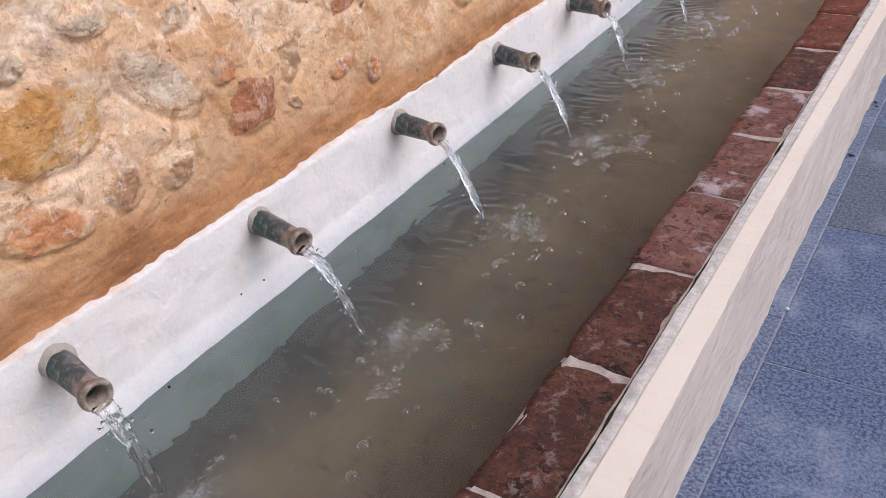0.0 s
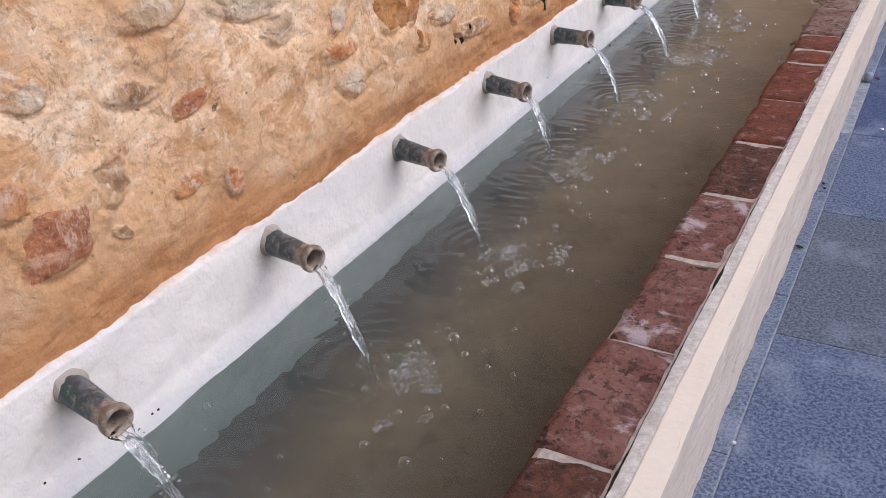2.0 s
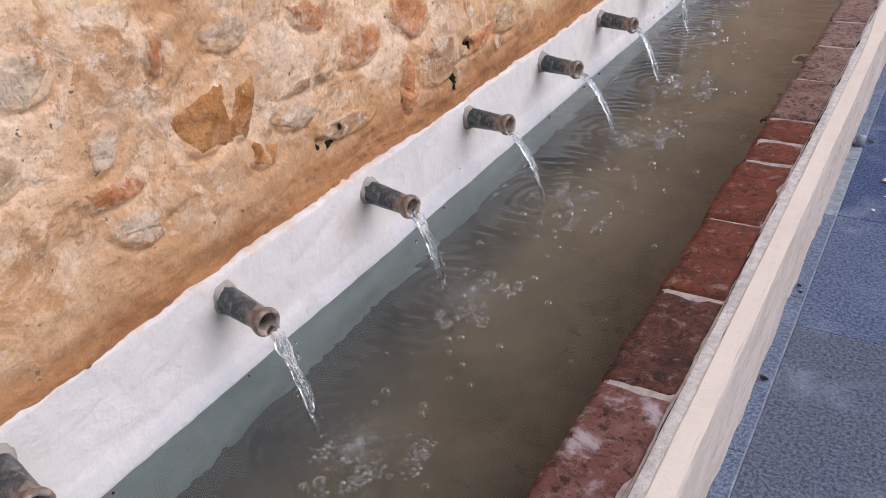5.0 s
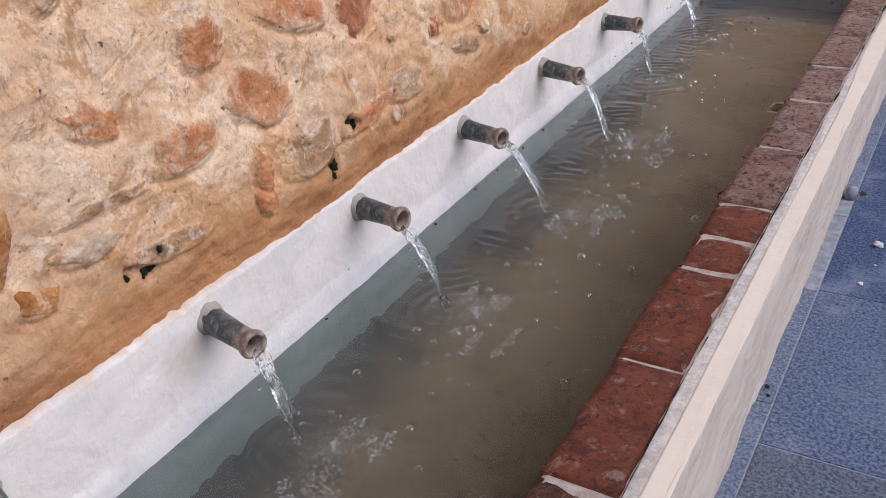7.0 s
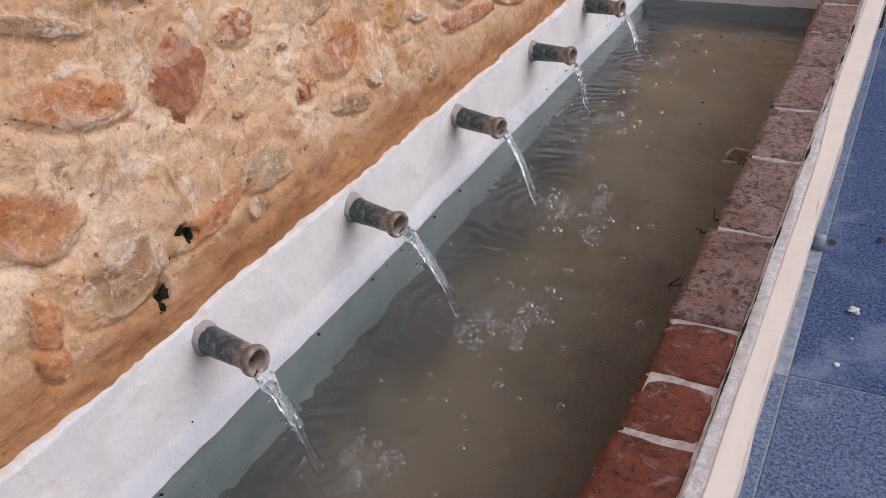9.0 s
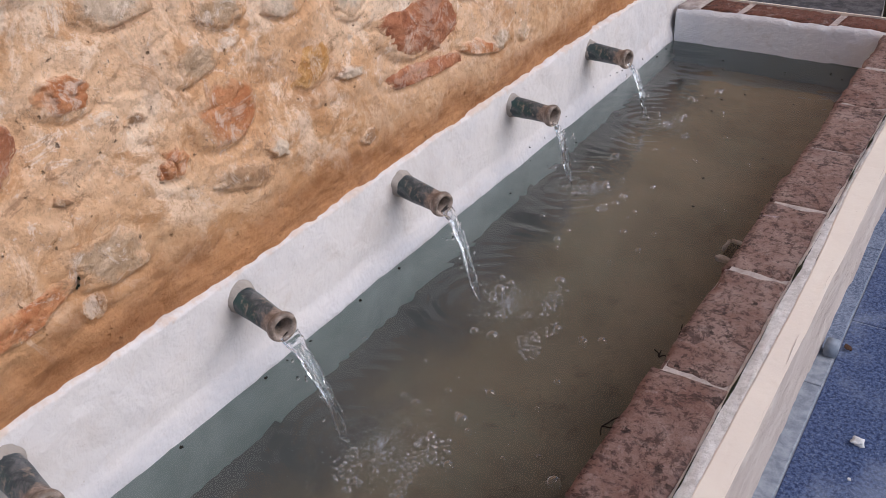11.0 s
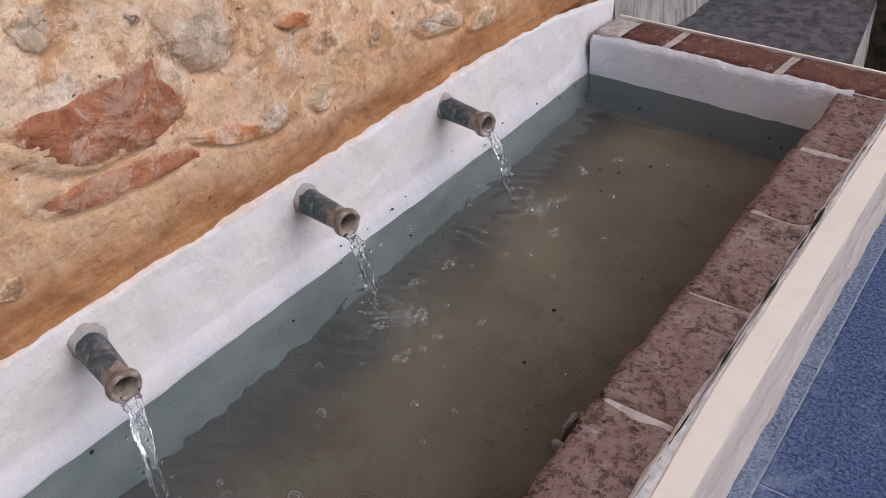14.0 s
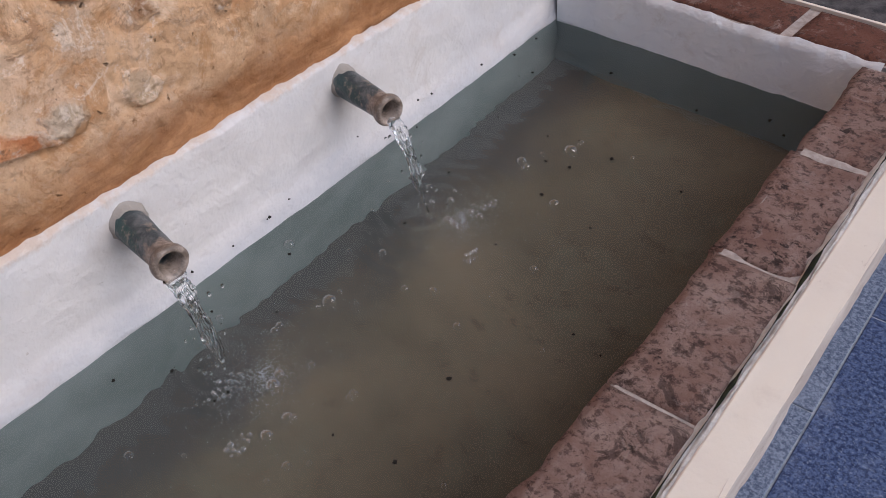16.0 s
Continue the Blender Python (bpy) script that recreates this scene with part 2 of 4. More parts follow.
def brick_material(name, dark, light, spots, bloom=0.0):
    k = Mat(name, 0.78)
    r = k.random()
    shift = k.n.new("ShaderNodeVectorMath")
    shift.operation = "ADD"
    k.l.new(k.pos, shift.inputs[0])
    k.l.new(k.math("MULTIPLY", r, 60.0), shift.inputs[1])
    k.pos = shift.outputs[0]
    c = k.mix(k.ramp(k.noise(13, 7, 0.7, 0.4), 0.34, 0.68), dark, light)
    c = k.mix(k.math("MULTIPLY", r, 0.35), c, (0.16, 0.055, 0.036))
    c = k.mix(k.math("MULTIPLY", k.ramp(k.noise(75, 6, 0.75, 0.3, shift=2.0), 0.56 - spots * 0.07, 0.66 - spots * 0.06), 0.7), c, (0.055, 0.027, 0.021))
    c = k.mix(k.math("MULTIPLY", k.ramp(k.noise(21, 7, 0.75, 0.5, shift=9.0), 0.55, 0.61), 0.40 + 0.3 * spots), c, (0.040, 0.022, 0.018))
    c = k.mix(k.math("MULTIPLY", k.ramp(k.noise(26, 8, 0.75, 0.5, shift=15.0), 0.54, 0.64), 0.45), c, (0.42, 0.32, 0.285))
    c = k.mix(k.math("MULTIPLY", k.ramp(k.noise(9, 7, 0.62, 0.4, shift=5.0), 0.74 - bloom * 0.16, 0.82 - bloom * 0.15), 0.85), c, (0.60, 0.51, 0.54))
    gate = k.ramp(k.noise(9, 5, 0.65, 0.3, shift=13.0), 0.42, 0.58)
    pits = k.math("MULTIPLY", k.ramp(k.noise(42, 4, 0.6, 0.3, shift=21.0), 0.575, 0.625), gate)
    c = k.mix(k.math("MULTIPLY", pits, min(0.95, 0.55 + 0.35 * spots)), c, (0.028, 0.016, 0.013))
    h = k.math("ADD", k.noise(40, 8, 0.75), k.math("MULTIPLY", k.noise(140, 5, 0.75), 0.5))
    h = k.math("SUBTRACT", h, k.math("MULTIPLY", pits, 0.35))
    return k.done(c, h, 1.0, 0.010)


def granite_material(name, dark, light):
    k = Mat(name, 0.62)
    c = k.mix(k.ramp(k.noise(105, 6, 0.82, 0.0), 0.42, 0.58), dark, light)
    c = k.mix(k.math("MULTIPLY", k.ramp(k.noise(150, 3, 0.6, shift=3.0), 0.55, 0.68), 0.40), c, (0.33, 0.36, 0.43))
    c = k.mix(k.math("MULTIPLY", k.ramp(k.noise(110, 3, 0.6, shift=8.0), 0.60, 0.68), 0.6), c, (0.03, 0.038, 0.08))
    c = k.mix(k.math("MULTIPLY", k.ramp(k.noise(3.0, 7, 0.66, 0.1), 0.50, 0.70), 0.5), c, (0.31, 0.34, 0.42))
    c = k.mix(k.math("MULTIPLY", k.ramp(k.noise(10, 6, 0.7, 0.5, shift=4.0), 0.58, 0.75), 0.3), c, (0.09, 0.10, 0.14))
    return k.done(c, k.noise(120, 4, 0.7), 0.3, 0.003)


def plain_material(name, a, b, scale=25, rough=0.8, bump=0.5):
    k = Mat(name, rough)
    return k.done(k.mix(k.ramp(k.noise(scale, 6, 0.68, 0.4), 0.34, 0.67), a, b), k.noise(scale * 2.5, 6, 0.7), bump, 0.006)


def water_material():
    k = Mat("water", 0.02)
    k.b.inputs["Transmission Weight"].default_value = 1.0
    k.b.inputs["IOR"].default_value = 1.333
    return k.done((0.93, 0.935, 0.90))


def silt_material():
    """Brown and olive silt; the floor turns dark grey towards the wall with the spouts."""
    k = Mat("silty_floor", 0.9)
    c = k.mix(k.ramp(k.noise(1.7, 6, 0.62, 0.4), 0.36, 0.64), (0.124, 0.110, 0.082), (0.198, 0.166, 0.120))
    c = k.mix(k.math("MULTIPLY", k.ramp(k.noise(3.6, 7, 0.66, 0.6, shift=4.1), 0.50, 0.66), 0.55), c, (0.165, 0.160, 0.122))
    c = k.mix(k.math("MULTIPLY", k.ramp(k.noise(22, 6, 0.7, 0.4, shift=2.5), 0.56, 0.68), 0.35), c, (0.06, 0.052, 0.042))
    x = k.height()[0]
    wallward = k.math("ADD", x, k.math("MULTIPLY", k.math("SUBTRACT", k.noise(3.4, 7, 0.66, 0.5, shift=9.4), 0.5), 0.42))
    c = k.mix(k.math("MULTIPLY", k.ramp(wallward, 0.05, 0.27, flip=True), 0.80), c, (0.070, 0.076, 0.080))
    return k.done(c, k.noise(30, 6, 0.7), 0.4, 0.006)


def clear_water_material():
    k = Mat("clear_water", 0.0)
    k.b.inputs["Transmission Weight"].default_value = 1.0
    k.b.inputs["IOR"].default_value = 1.333
    return k.done((0.97, 0.98, 0.98))


def bubble_material(name, blend, froth):
    m = bpy.data.materials.new(name)
    m.use_nodes = True
    n, l = m.node_tree.nodes, m.node_tree.links
    n.remove(n["Principled BSDF"])
    clear, gloss, mixer, lw = n.new("ShaderNodeBsdfTransparent"), n.new("ShaderNodeBsdfGlossy"), n.new("ShaderNodeMixShader"), n.new("ShaderNodeLayerWeight")
    gloss.inputs["Roughness"].default_value = 0.12
    lw.inputs["Blend"].default_value = blend
    l.new(lw.outputs["Facing"], mixer.inputs[0])
    l.new(clear.outputs[0], mixer.inputs[1])
    l.new(gloss.outputs[0], mixer.inputs[2])
    white, whiter = n.new("ShaderNodeBsdfDiffuse"), n.new("ShaderNodeMixShader")
    white.inputs[0].default_value = (0.72, 0.75, 0.78, 1)
    whiter.inputs[0].default_value = froth
    l.new(mixer.outputs[0], whiter.inputs[1])
    l.new(white.outputs[0], whiter.inputs[2])
    l.new(whiter.outputs[0], n["Material Output"].inputs["Surface"])
    return m


def froth_material():
    m = bpy.data.materials.new("froth")
    m.use_nodes = True
    n, l = m.node_tree.nodes, m.node_tree.links
    n.remove(n["Principled BSDF"])
    clear, white, mixer = n.new("ShaderNodeBsdfTransparent"), n.new("ShaderNodeBsdfDiffuse"), n.new("ShaderNodeMixShader")
    white.inputs[0].default_value = (0.62, 0.66, 0.70, 1)
    mixer.inputs[0].default_value = 0.6
    l.new(clear.outputs[0], mixer.inputs[1])
    l.new(white.outputs[0], mixer.inputs[2])
    l.new(mixer.outputs[0], n["Material Output"].inputs["Surface"])
    return m


def spout_material():
    k = Mat("glazed_spout", 0.42)
    x = k.height()[0]
    worn = k.noise(34, 6, 0.7, 0.5)
    c = k.mix(k.ramp(k.noise(22, 6, 0.65, 0.6, shift=3.0), 0.42, 0.62), (0.040, 0.054, 0.060), (0.165, 0.165, 0.165))
    c = k.mix(k.math("MULTIPLY", k.ramp(k.noise(16, 4, 0.6, 0.3, shift=6.0), 0.52, 0.64), k.random()), c, (0.016, 0.060, 0.052))
    c = k.mix(k.math("MULTIPLY", k.ramp(k.noise(19, 4, 0.6, 0.3, shift=12.0), 0.54, 0.64), 0.7), c, (0.035, 0.060, 0.105))
    c = k.mix(k.math("MULTIPLY", k.ramp(worn, 0.56, 0.67), 0.8), c, (0.30, 0.235, 0.185))
    e = k.math("ADD", x, k.math("MULTIPLY", k.math("SUBTRACT", k.noise(28, 5, 0.7), 0.5), 0.05))
    clay = k.mix(k.ramp(k.noise(45, 5, 0.7), 0.38, 0.66), (0.17, 0.125, 0.095), (0.42, 0.33, 0.27))
    c = k.mix(k.ramp(e, 0.092, 0.104), c, clay)
    return k.done(c, k.noise(60, 6, 0.7), 0.5, 0.004)


MORTAR = mortar_material()
STONES = {
    "o": stone_material("orange_stone", (0.54, 0.19, 0.070), (0.72, 0.36, 0.175), 0.50, (0.44, 0.16, 0.06), 0.36),
    "r": stone_material("red_stone", (0.38, 0.130, 0.060), (0.54, 0.225, 0.110), 0.30, (0.27, 0.085, 0.042), 0.22),
    "u": stone_material("rust_stone", (0.42, 0.160, 0.045), (0.60, 0.285, 0.095), 0.15, (0.28, 0.095, 0.035), 0.14),
    "b": stone_material("brown_stone", (0.37, 0.195, 0.100), (0.56, 0.335, 0.185), 0.70, (0.38, 0.18, 0.08), 0.4),
    "t": stone_material("tan_stone", (0.50, 0.32, 0.185), (0.70, 0.49, 0.32), 0.85, (0.50, 0.28, 0.13), 0.4),
    "g": stone_material("grey_stone", (0.58, 0.415, 0.28), (0.84, 0.645, 0.465), 0.82, (0.50, 0.36, 0.26), 0.4),
    "y": stone_material("ochre_stone", (0.56, 0.255, 0.07), (0.76, 0.44, 0.18), 0.38, (0.46, 0.18, 0.05)),
}
WHITE = plaster_material("white_limewash", (0.765, 0.705, 0.665), (0.705, 0.66, 0.64), (0.58, 0.49, 0.42), (0.66, 0.50, 0.385), bump=0.9)
COLLAR = plaster_material("dirty_limewash", (0.42, 0.37, 0.32), (0.33, 0.28, 0.24), (0.26, 0.18, 0.13), bump=1.0)
# limewash copy with extra light put into its colour, for the dimly lit end wall
END_LIT_WHITE = plaster_material("end_wall_lit_limewash", (0.84, 0.82, 0.81), (0.74, 0.74, 0.76), (0.48, 0.40, 0.33), bump=1.0)
CREAM = plaster_material("cream_plaster", (0.80, 0.72, 0.615), (0.76, 0.675, 0.58), (0.66, 0.57, 0.48), bump=0.25)
FACE = flaked_material()
POOL = plain_material("pool_paint", (0.190, 0.225, 0.218), (0.250, 0.285, 0.280), 5, 0.7, 0.3)
SILT = silt_material()
WATER, CLEAR, FILM, FOAM = water_material(), clear_water_material(), bubble_material("bubble_film", 0.34, 0.0), bubble_material("foam_film", 0.45, 0.10)
SPOUT, FROTH = spout_material(), froth_material()
BRICKS = {
    "dark": brick_material("dark_brick", (0.085, 0.032, 0.021), (0.200, 0.078, 0.050), 1.45, 0.1),
    "pink": brick_material("pink_brick", (0.220, 0.090, 0.070), (0.330, 0.170, 0.142), 0.5, 1.1),
    "red": brick_material("red_brick", (0.165, 0.042, 0.020), (0.270, 0.078, 0.040), 0.55, 0.1),
    "mauve": brick_material("mauve_brick", (0.255, 0.150, 0.120), (0.395, 0.280, 0.238), 0.90, 0.6),
    "brown": brick_material("brown_brick", (0.135, 0.052, 0.034), (0.205, 0.090, 0.060), 0.45, 0.3),
}
JOINT = plain_material("brick_mortar", (0.33, 0.27, 0.24), (0.52, 0.45, 0.41), 40)
GREY_RENDER = plain_material("grey_cement", (0.045, 0.043, 0.047), (0.125, 0.118, 0.12), 22, 0.9)
CHALK = plain_material("rough_edge_plaster", (0.58, 0.545, 0.505), (0.80, 0.765, 0.725), 45, 0.95, 1.0)
STREAKED = (lambda k: k.done(k.mix(k.ramp(k.noise(16, 7, 0.7, 0.5, stretch=(1, 1, 0.22)), 0.36, 0.66), (0.20, 0.18, 0.155), (0.46, 0.42, 0.38)), k.noise(40, 6, 0.7, stretch=(1, 1, 0.4)), 0.8, 0.01))(Mat("streaked_plaster", 0.92))
MOSSY = plain_material("mossy_render", (0.022, 0.020, 0.012), (0.10, 0.078, 0.045), 16, 0.95, 0.8)
BLUE = granite_material("blue_granite", (0.011, 0.024, 0.080), (0.095, 0.130, 0.245))
GREYBLUE = granite_material("grey_granite", (0.045, 0.056, 0.088), (0.165, 0.182, 0.225))
MIDBLUE = granite_material("weathered_granite", (0.034, 0.050, 0.105), (0.170, 0.205, 0.305))
BORDER = granite_material("border_granite", (0.065, 0.085, 0.14), (0.21, 0.245, 0.325))
PALE_BORDER = plain_material("pale_border_stone", (0.20, 0.22, 0.26), (0.34, 0.36, 0.40), 30)
GROUT = plain_material("grout", (0.28, 0.30, 0.34), (0.42, 0.44, 0.48), 60)
MOSS = plain_material("moss", (0.007, 0.008, 0.005), (0.028, 0.030, 0.012), 60, 0.95, 0.9)
DARK = plain_material("debris_and_hole_dark", (0.012, 0.010, 0.008), (0.035, 0.028, 0.02), 90, 0.9)
LEAF = plain_material("dry_leaf", (0.045, 0.020, 0.011), (0.105, 0.050, 0.027), 60, 0.7)
PALE_BIT = plain_material("pale_bit", (0.60, 0.58, 0.55), (0.78, 0.76, 0.73), 50)
GREY_PLASTIC = plain_material("grey_plastic", (0.22, 0.25, 0.30), (0.30, 0.33, 0.38), 20, 0.5, 0.1)
SOIL = plain_material("far_ground", (0.16, 0.16, 0.17), (0.26, 0.26, 0.27), 0.6, 0.9)

# ---- ground ----
bm = bmesh.new()
bmesh.ops.create_grid(bm, x_segments=2, y_segments=2, size=300)
ground = part("ground", bm, GROUT, None)
ground.location.z = -0.003
tagged(ground, "grey grouted bed under the street paving", "ground", kind="structure")

# ---- the stone wall ----
# exposed stones by stretch of wall: along the wall, height, width, height of stone, tilt, kind
STRETCH_A = [
    (0.360, 1.110, 0.130, 0.100, 0, "o"), (0.420, 0.960, 0.110, 0.090, 0, "t"), (0.586, 0.862, 0.168, 0.067, -19, "o"),
    (0.620, 1.130, 0.060, 0.050, 0, "g"), (0.632, 1.022, 0.236, 0.148, -3, "y"), (0.750, 0.862, 0.078, 0.074, 16, "b"),
    (0.771, 1.150, 0.096, 0.049, -10, "g"), (0.877, 0.835, 0.074, 0.066, -15, "b"), (0.887, 1.009, 0.195, 0.096, -42, "g"),
    (0.961, 1.106, 0.080, 0.050, 0, "t"), (0.980, 1.230, 0.140, 0.080, 0, "b"), (1.029, 0.979, 0.060, 0.060, 0, "o"),
    (1.088, 0.883, 0.135, 0.112, -18, "r"), (1.115, 1.115, 0.069, 0.052, 9, "g"),
]
STRETCH_B = [
    (1.209, 0.838, 0.046, 0.025, -38, "b"), (1.222, 0.937, 0.079, 0.093, 1, "b"), (1.303, 1.052, 0.127, 0.048, -15, "b"),
    (1.372, 0.855, 0.077, 0.052, 7, "o"), (1.386, 1.174, 0.148, 0.065, 3, "t"), (1.429, 0.992, 0.096, 0.039, 10, "r"),
    (1.484, 0.809, 0.045, 0.076, 15, "o"), (1.619, 1.132, 0.192, 0.079, -15, "g"), (1.690, 1.060, 0.100, 0.070, 0, "t"),
    (1.760, 1.180, 0.130, 0.080, 0, "g"), (1.875, 1.033, 0.079, 0.055, 45, "g"), (1.884, 0.953, 0.141, 0.046, -5, "o"),
    (2.018, 1.147, 0.041, 0.076, 1, "o"), (2.110, 0.989, 0.140, 0.115, 11, "u"),
]
STRETCH_C = [
    (2.198, 1.128, 0.123, 0.067, -1, "t"), (2.207, 0.977, 0.060, 0.110, -23, "u"), (2.246, 0.866, 0.086, 0.053, -18, "u"),
    (2.362, 0.910, 0.120, 0.060, 0, "g"), (2.413, 0.962, 0.200, 0.029, -2, "b"), (2.430, 1.101, 0.113, 0.060, -29, "o"),
    (2.523, 0.827, 0.191, 0.049, -7, "b"), (2.601, 0.989, 0.173, 0.100, -7, "o"), (2.697, 1.150, 0.119, 0.098, -16, "o"),
    (2.767, 0.807, 0.055, 0.089, 3, "o"), (2.774, 0.865, 0.059, 0.087, 6, "o"), (2.814, 1.011, 0.181, 0.117, -19, "o"),
    (2.926, 0.848, 0.185, 0.105, 2, "b"), (2.928, 1.253, 0.172, 0.029, -21, "b"),
]
STRETCH_D = [
    (2.950, 1.139, 0.203, 0.081, -20, "o"), (3.120, 1.270, 0.120, 0.070, 0, "g"), (3.137, 0.846, 0.186, 0.051, 6, "o"),
    (3.153, 1.101, 0.127, 0.119, 51, "r"), (3.253, 0.800, 0.050, 0.050, 0, "b"), (3.259, 0.987, 0.046, 0.015, -36, "b"),
    (3.299, 0.868, 0.168, 0.093, -15, "t"), (3.310, 1.134, 0.102, 0.066, -15, "o"), (3.425, 1.053, 0.041, 0.025, 6, "b"),
    (3.440, 1.240, 0.140, 0.080, 0, "g"), (3.449, 0.949, 0.030, 0.037, 31, "o"), (3.475, 0.956, 0.053, 0.051, -46, "o"),
    (3.560, 1.100, 0.100, 0.060, 0, "t"), (3.607, 1.001, 0.142, 0.111, 14, "o"),
]
STRETCH_E = [
    (3.612, 0.868, 0.135, 0.051, -14, "b"), (3.639, 1.170, 0.113, 0.063, -8, "t"), (3.700, 0.889, 0.064, 0.035, -30, "g"),
    (3.784, 1.137, 0.101, 0.051, -15, "g"), (3.796, 1.222, 0.140, 0.050, 0, "g"), (3.834, 1.002, 0.104, 0.077, 19, "y"),
    (3.951, 0.949, 0.081, 0.030, -8, "g"), (3.968, 0.800, 0.050, 0.040, 0, "b"), (3.979, 1.113, 0.110, 0.105, 0, "g"),
    (4.139, 1.148, 0.061, 0.077, 11, "g"), (4.207, 0.868, 0.270, 0.042, -4, "r"), (4.207, 0.981, 0.281, 0.133, 0, "r"),
    (4.288, 1.114, 0.026, 0.016, -41, "b"), (4.412, 1.048, 0.168, 0.114, -38, "g"),
]
STRETCH_F = [
    (4.426, 0.853, 0.172, 0.037, -18, "o"), (4.530, 0.845, 0.070, 0.060, 0, "g"), (4.619, 0.998, 0.095, 0.034, -13, "o"),
    (4.656, 0.830, 0.083, 0.055, -31, "t"), (4.691, 0.934, 0.070, 0.040, 0, "b"), (4.833, 0.903, 0.047, 0.063, -7, "b"),
    (5.052, 0.848, 0.184, 0.057, -15, "t"), (5.100, 0.930, 0.130, 0.070, 0, "b"), (5.228, 0.800, 0.110, 0.050, 0, "t"),
    (5.400, 0.860, 0.140, 0.080, 0, "g"),
]
rng_small = random.Random(11)
SMALL = []
KNOWN = STRETCH_A + STRETCH_B + STRETCH_C + STRETCH_D + STRETCH_E + STRETCH_F
while len(SMALL) < 12:
    q = (rng_small.uniform(0.3, 5.6), rng_small.uniform(0.82, 1.42), rng_small.uniform(0.05, 0.13), rng_small.uniform(0.04, 0.085), rng_small.uniform(-25, 15), rng_small.choice("tgt"))
    if all(abs(q[0] - o[0]) > 0.6 * (q[2] + o[2]) or abs(q[1] - o[1]) > 0.6 * (q[3] + o[3]) for o in KNOWN + SMALL):
        SMALL.append(q)
ALL_STONES = SMALL + KNOWN
HOLES = [(2.985, 0.786, 0.016, 0.030), (3.018, 0.812, 0.026, 0.009), (3.062, 0.858, 0.012, 0.011), (3.074, 0.842, 0.012, 0.014), (2.425, 0.820, 0.020, 0.008), (2.463, 0.797, 0.022, 0.010), (2.486, 0.822, 0.008, 0.016), (3.240, 0.850, 0.007, 0.016)]

# unseen height and length past the basin are added to block sky from reflections
WY0, WY1, WZ0, WZ1 = -1.2, 16.0, 0.30, 4.6


def wall_depth(Y, Z):
    """How far the mortar face stands back or forward (x) at a place of the wall."""
    Y, Z = np.asarray(Y, float), np.asarray(Z, float)
    x = -0.030 - 0.022 * (Z - 0.72) + 0.020 * fbm(Y * 2.3, Z * 2.6, 3, 3) + 0.014 * fbm(Y * 7, Z * 9, 8, 4) + 0.005 * fbm(Y * 30, Z * 34, 21, 3)
    x = x - 0.045 * np.clip((0.698 - Z) / 0.02, 0, 1) + 0.0022 * fbm(Y * 75, Z * 75, 23, 2)
    x = x - 0.008 * np.exp(-(fbm(Y * 5, Z * 6.5, 55, 4) / 0.022) ** 2) * np.clip(fbm(Y * 2, Z * 2, 57, 2) + 0.35, 0, 1)
    ragged = 0.24 * fbm(Y * 12, Z * 12, 41, 2)
    for sy, sz, w, h, tilt, kind in ALL_STONES:
        near = np.nonzero((np.abs(Y - sy) < w + h) & (np.abs(Z - sz) < w + h))
        if not len(near[0]):
            continue
        c, n = math.cos(radians(tilt)), math.sin(radians(tilt))
        dy, dz = Y[near] - sy, Z[near] - sz
        u, v = dy * c + dz * n, dz * c - dy * n
        d = np.sqrt((u / (w * 0.56)) ** 2 + (v / (h * 0.56)) ** 2) + ragged[near]
        swell = {"g": 0.0035, "t": 0.003, "o": 0.004, "y": 0.004}.get(kind, 0.002)
        x[near] += swell * np.exp(-d ** 4) - 0.007 * np.exp(-((d - 1.10) / 0.12) ** 2) * (0.8 - 0.6 * v / (h * 0.6)).clip(0, 1.5)
    for sy, sz, w, h in HOLES:
        d = ((Y - sy - 0.25 * (Z - sz)) / w) ** 2 + ((Z - sz) / h) ** 2
        x = x - 0.045 * np.clip(1.25 - d + 0.5 * fbm(Y * 60, Z * 60, 5, 3), 0, 1)
    return x


ys, zs = np.concatenate([np.arange(WY0, 6.3, 0.0058), np.arange(6.3, WY1, 0.1)]), np.concatenate([np.arange(0.60, 1.45, 0.0058), np.arange(1.45, WZ1 + 0.06, 0.06)])
Y, Z = np.meshgrid(ys, zs, indexing="ij")
P = np.stack([wall_depth(Y, Z), Y, Z], -1)
wall = tagged(link_mesh("wall_north", sheet("wall_north", P), MORTAR), "rubble stone wall smeared with ochre lime mortar", "wall", kind="structure")
bm = bmesh.new()
box(bm, (-0.60, WY0, -0.05), (-0.10, WY1, WZ1))
part("wall_core", bm, MORTAR, wall, smooth=False)


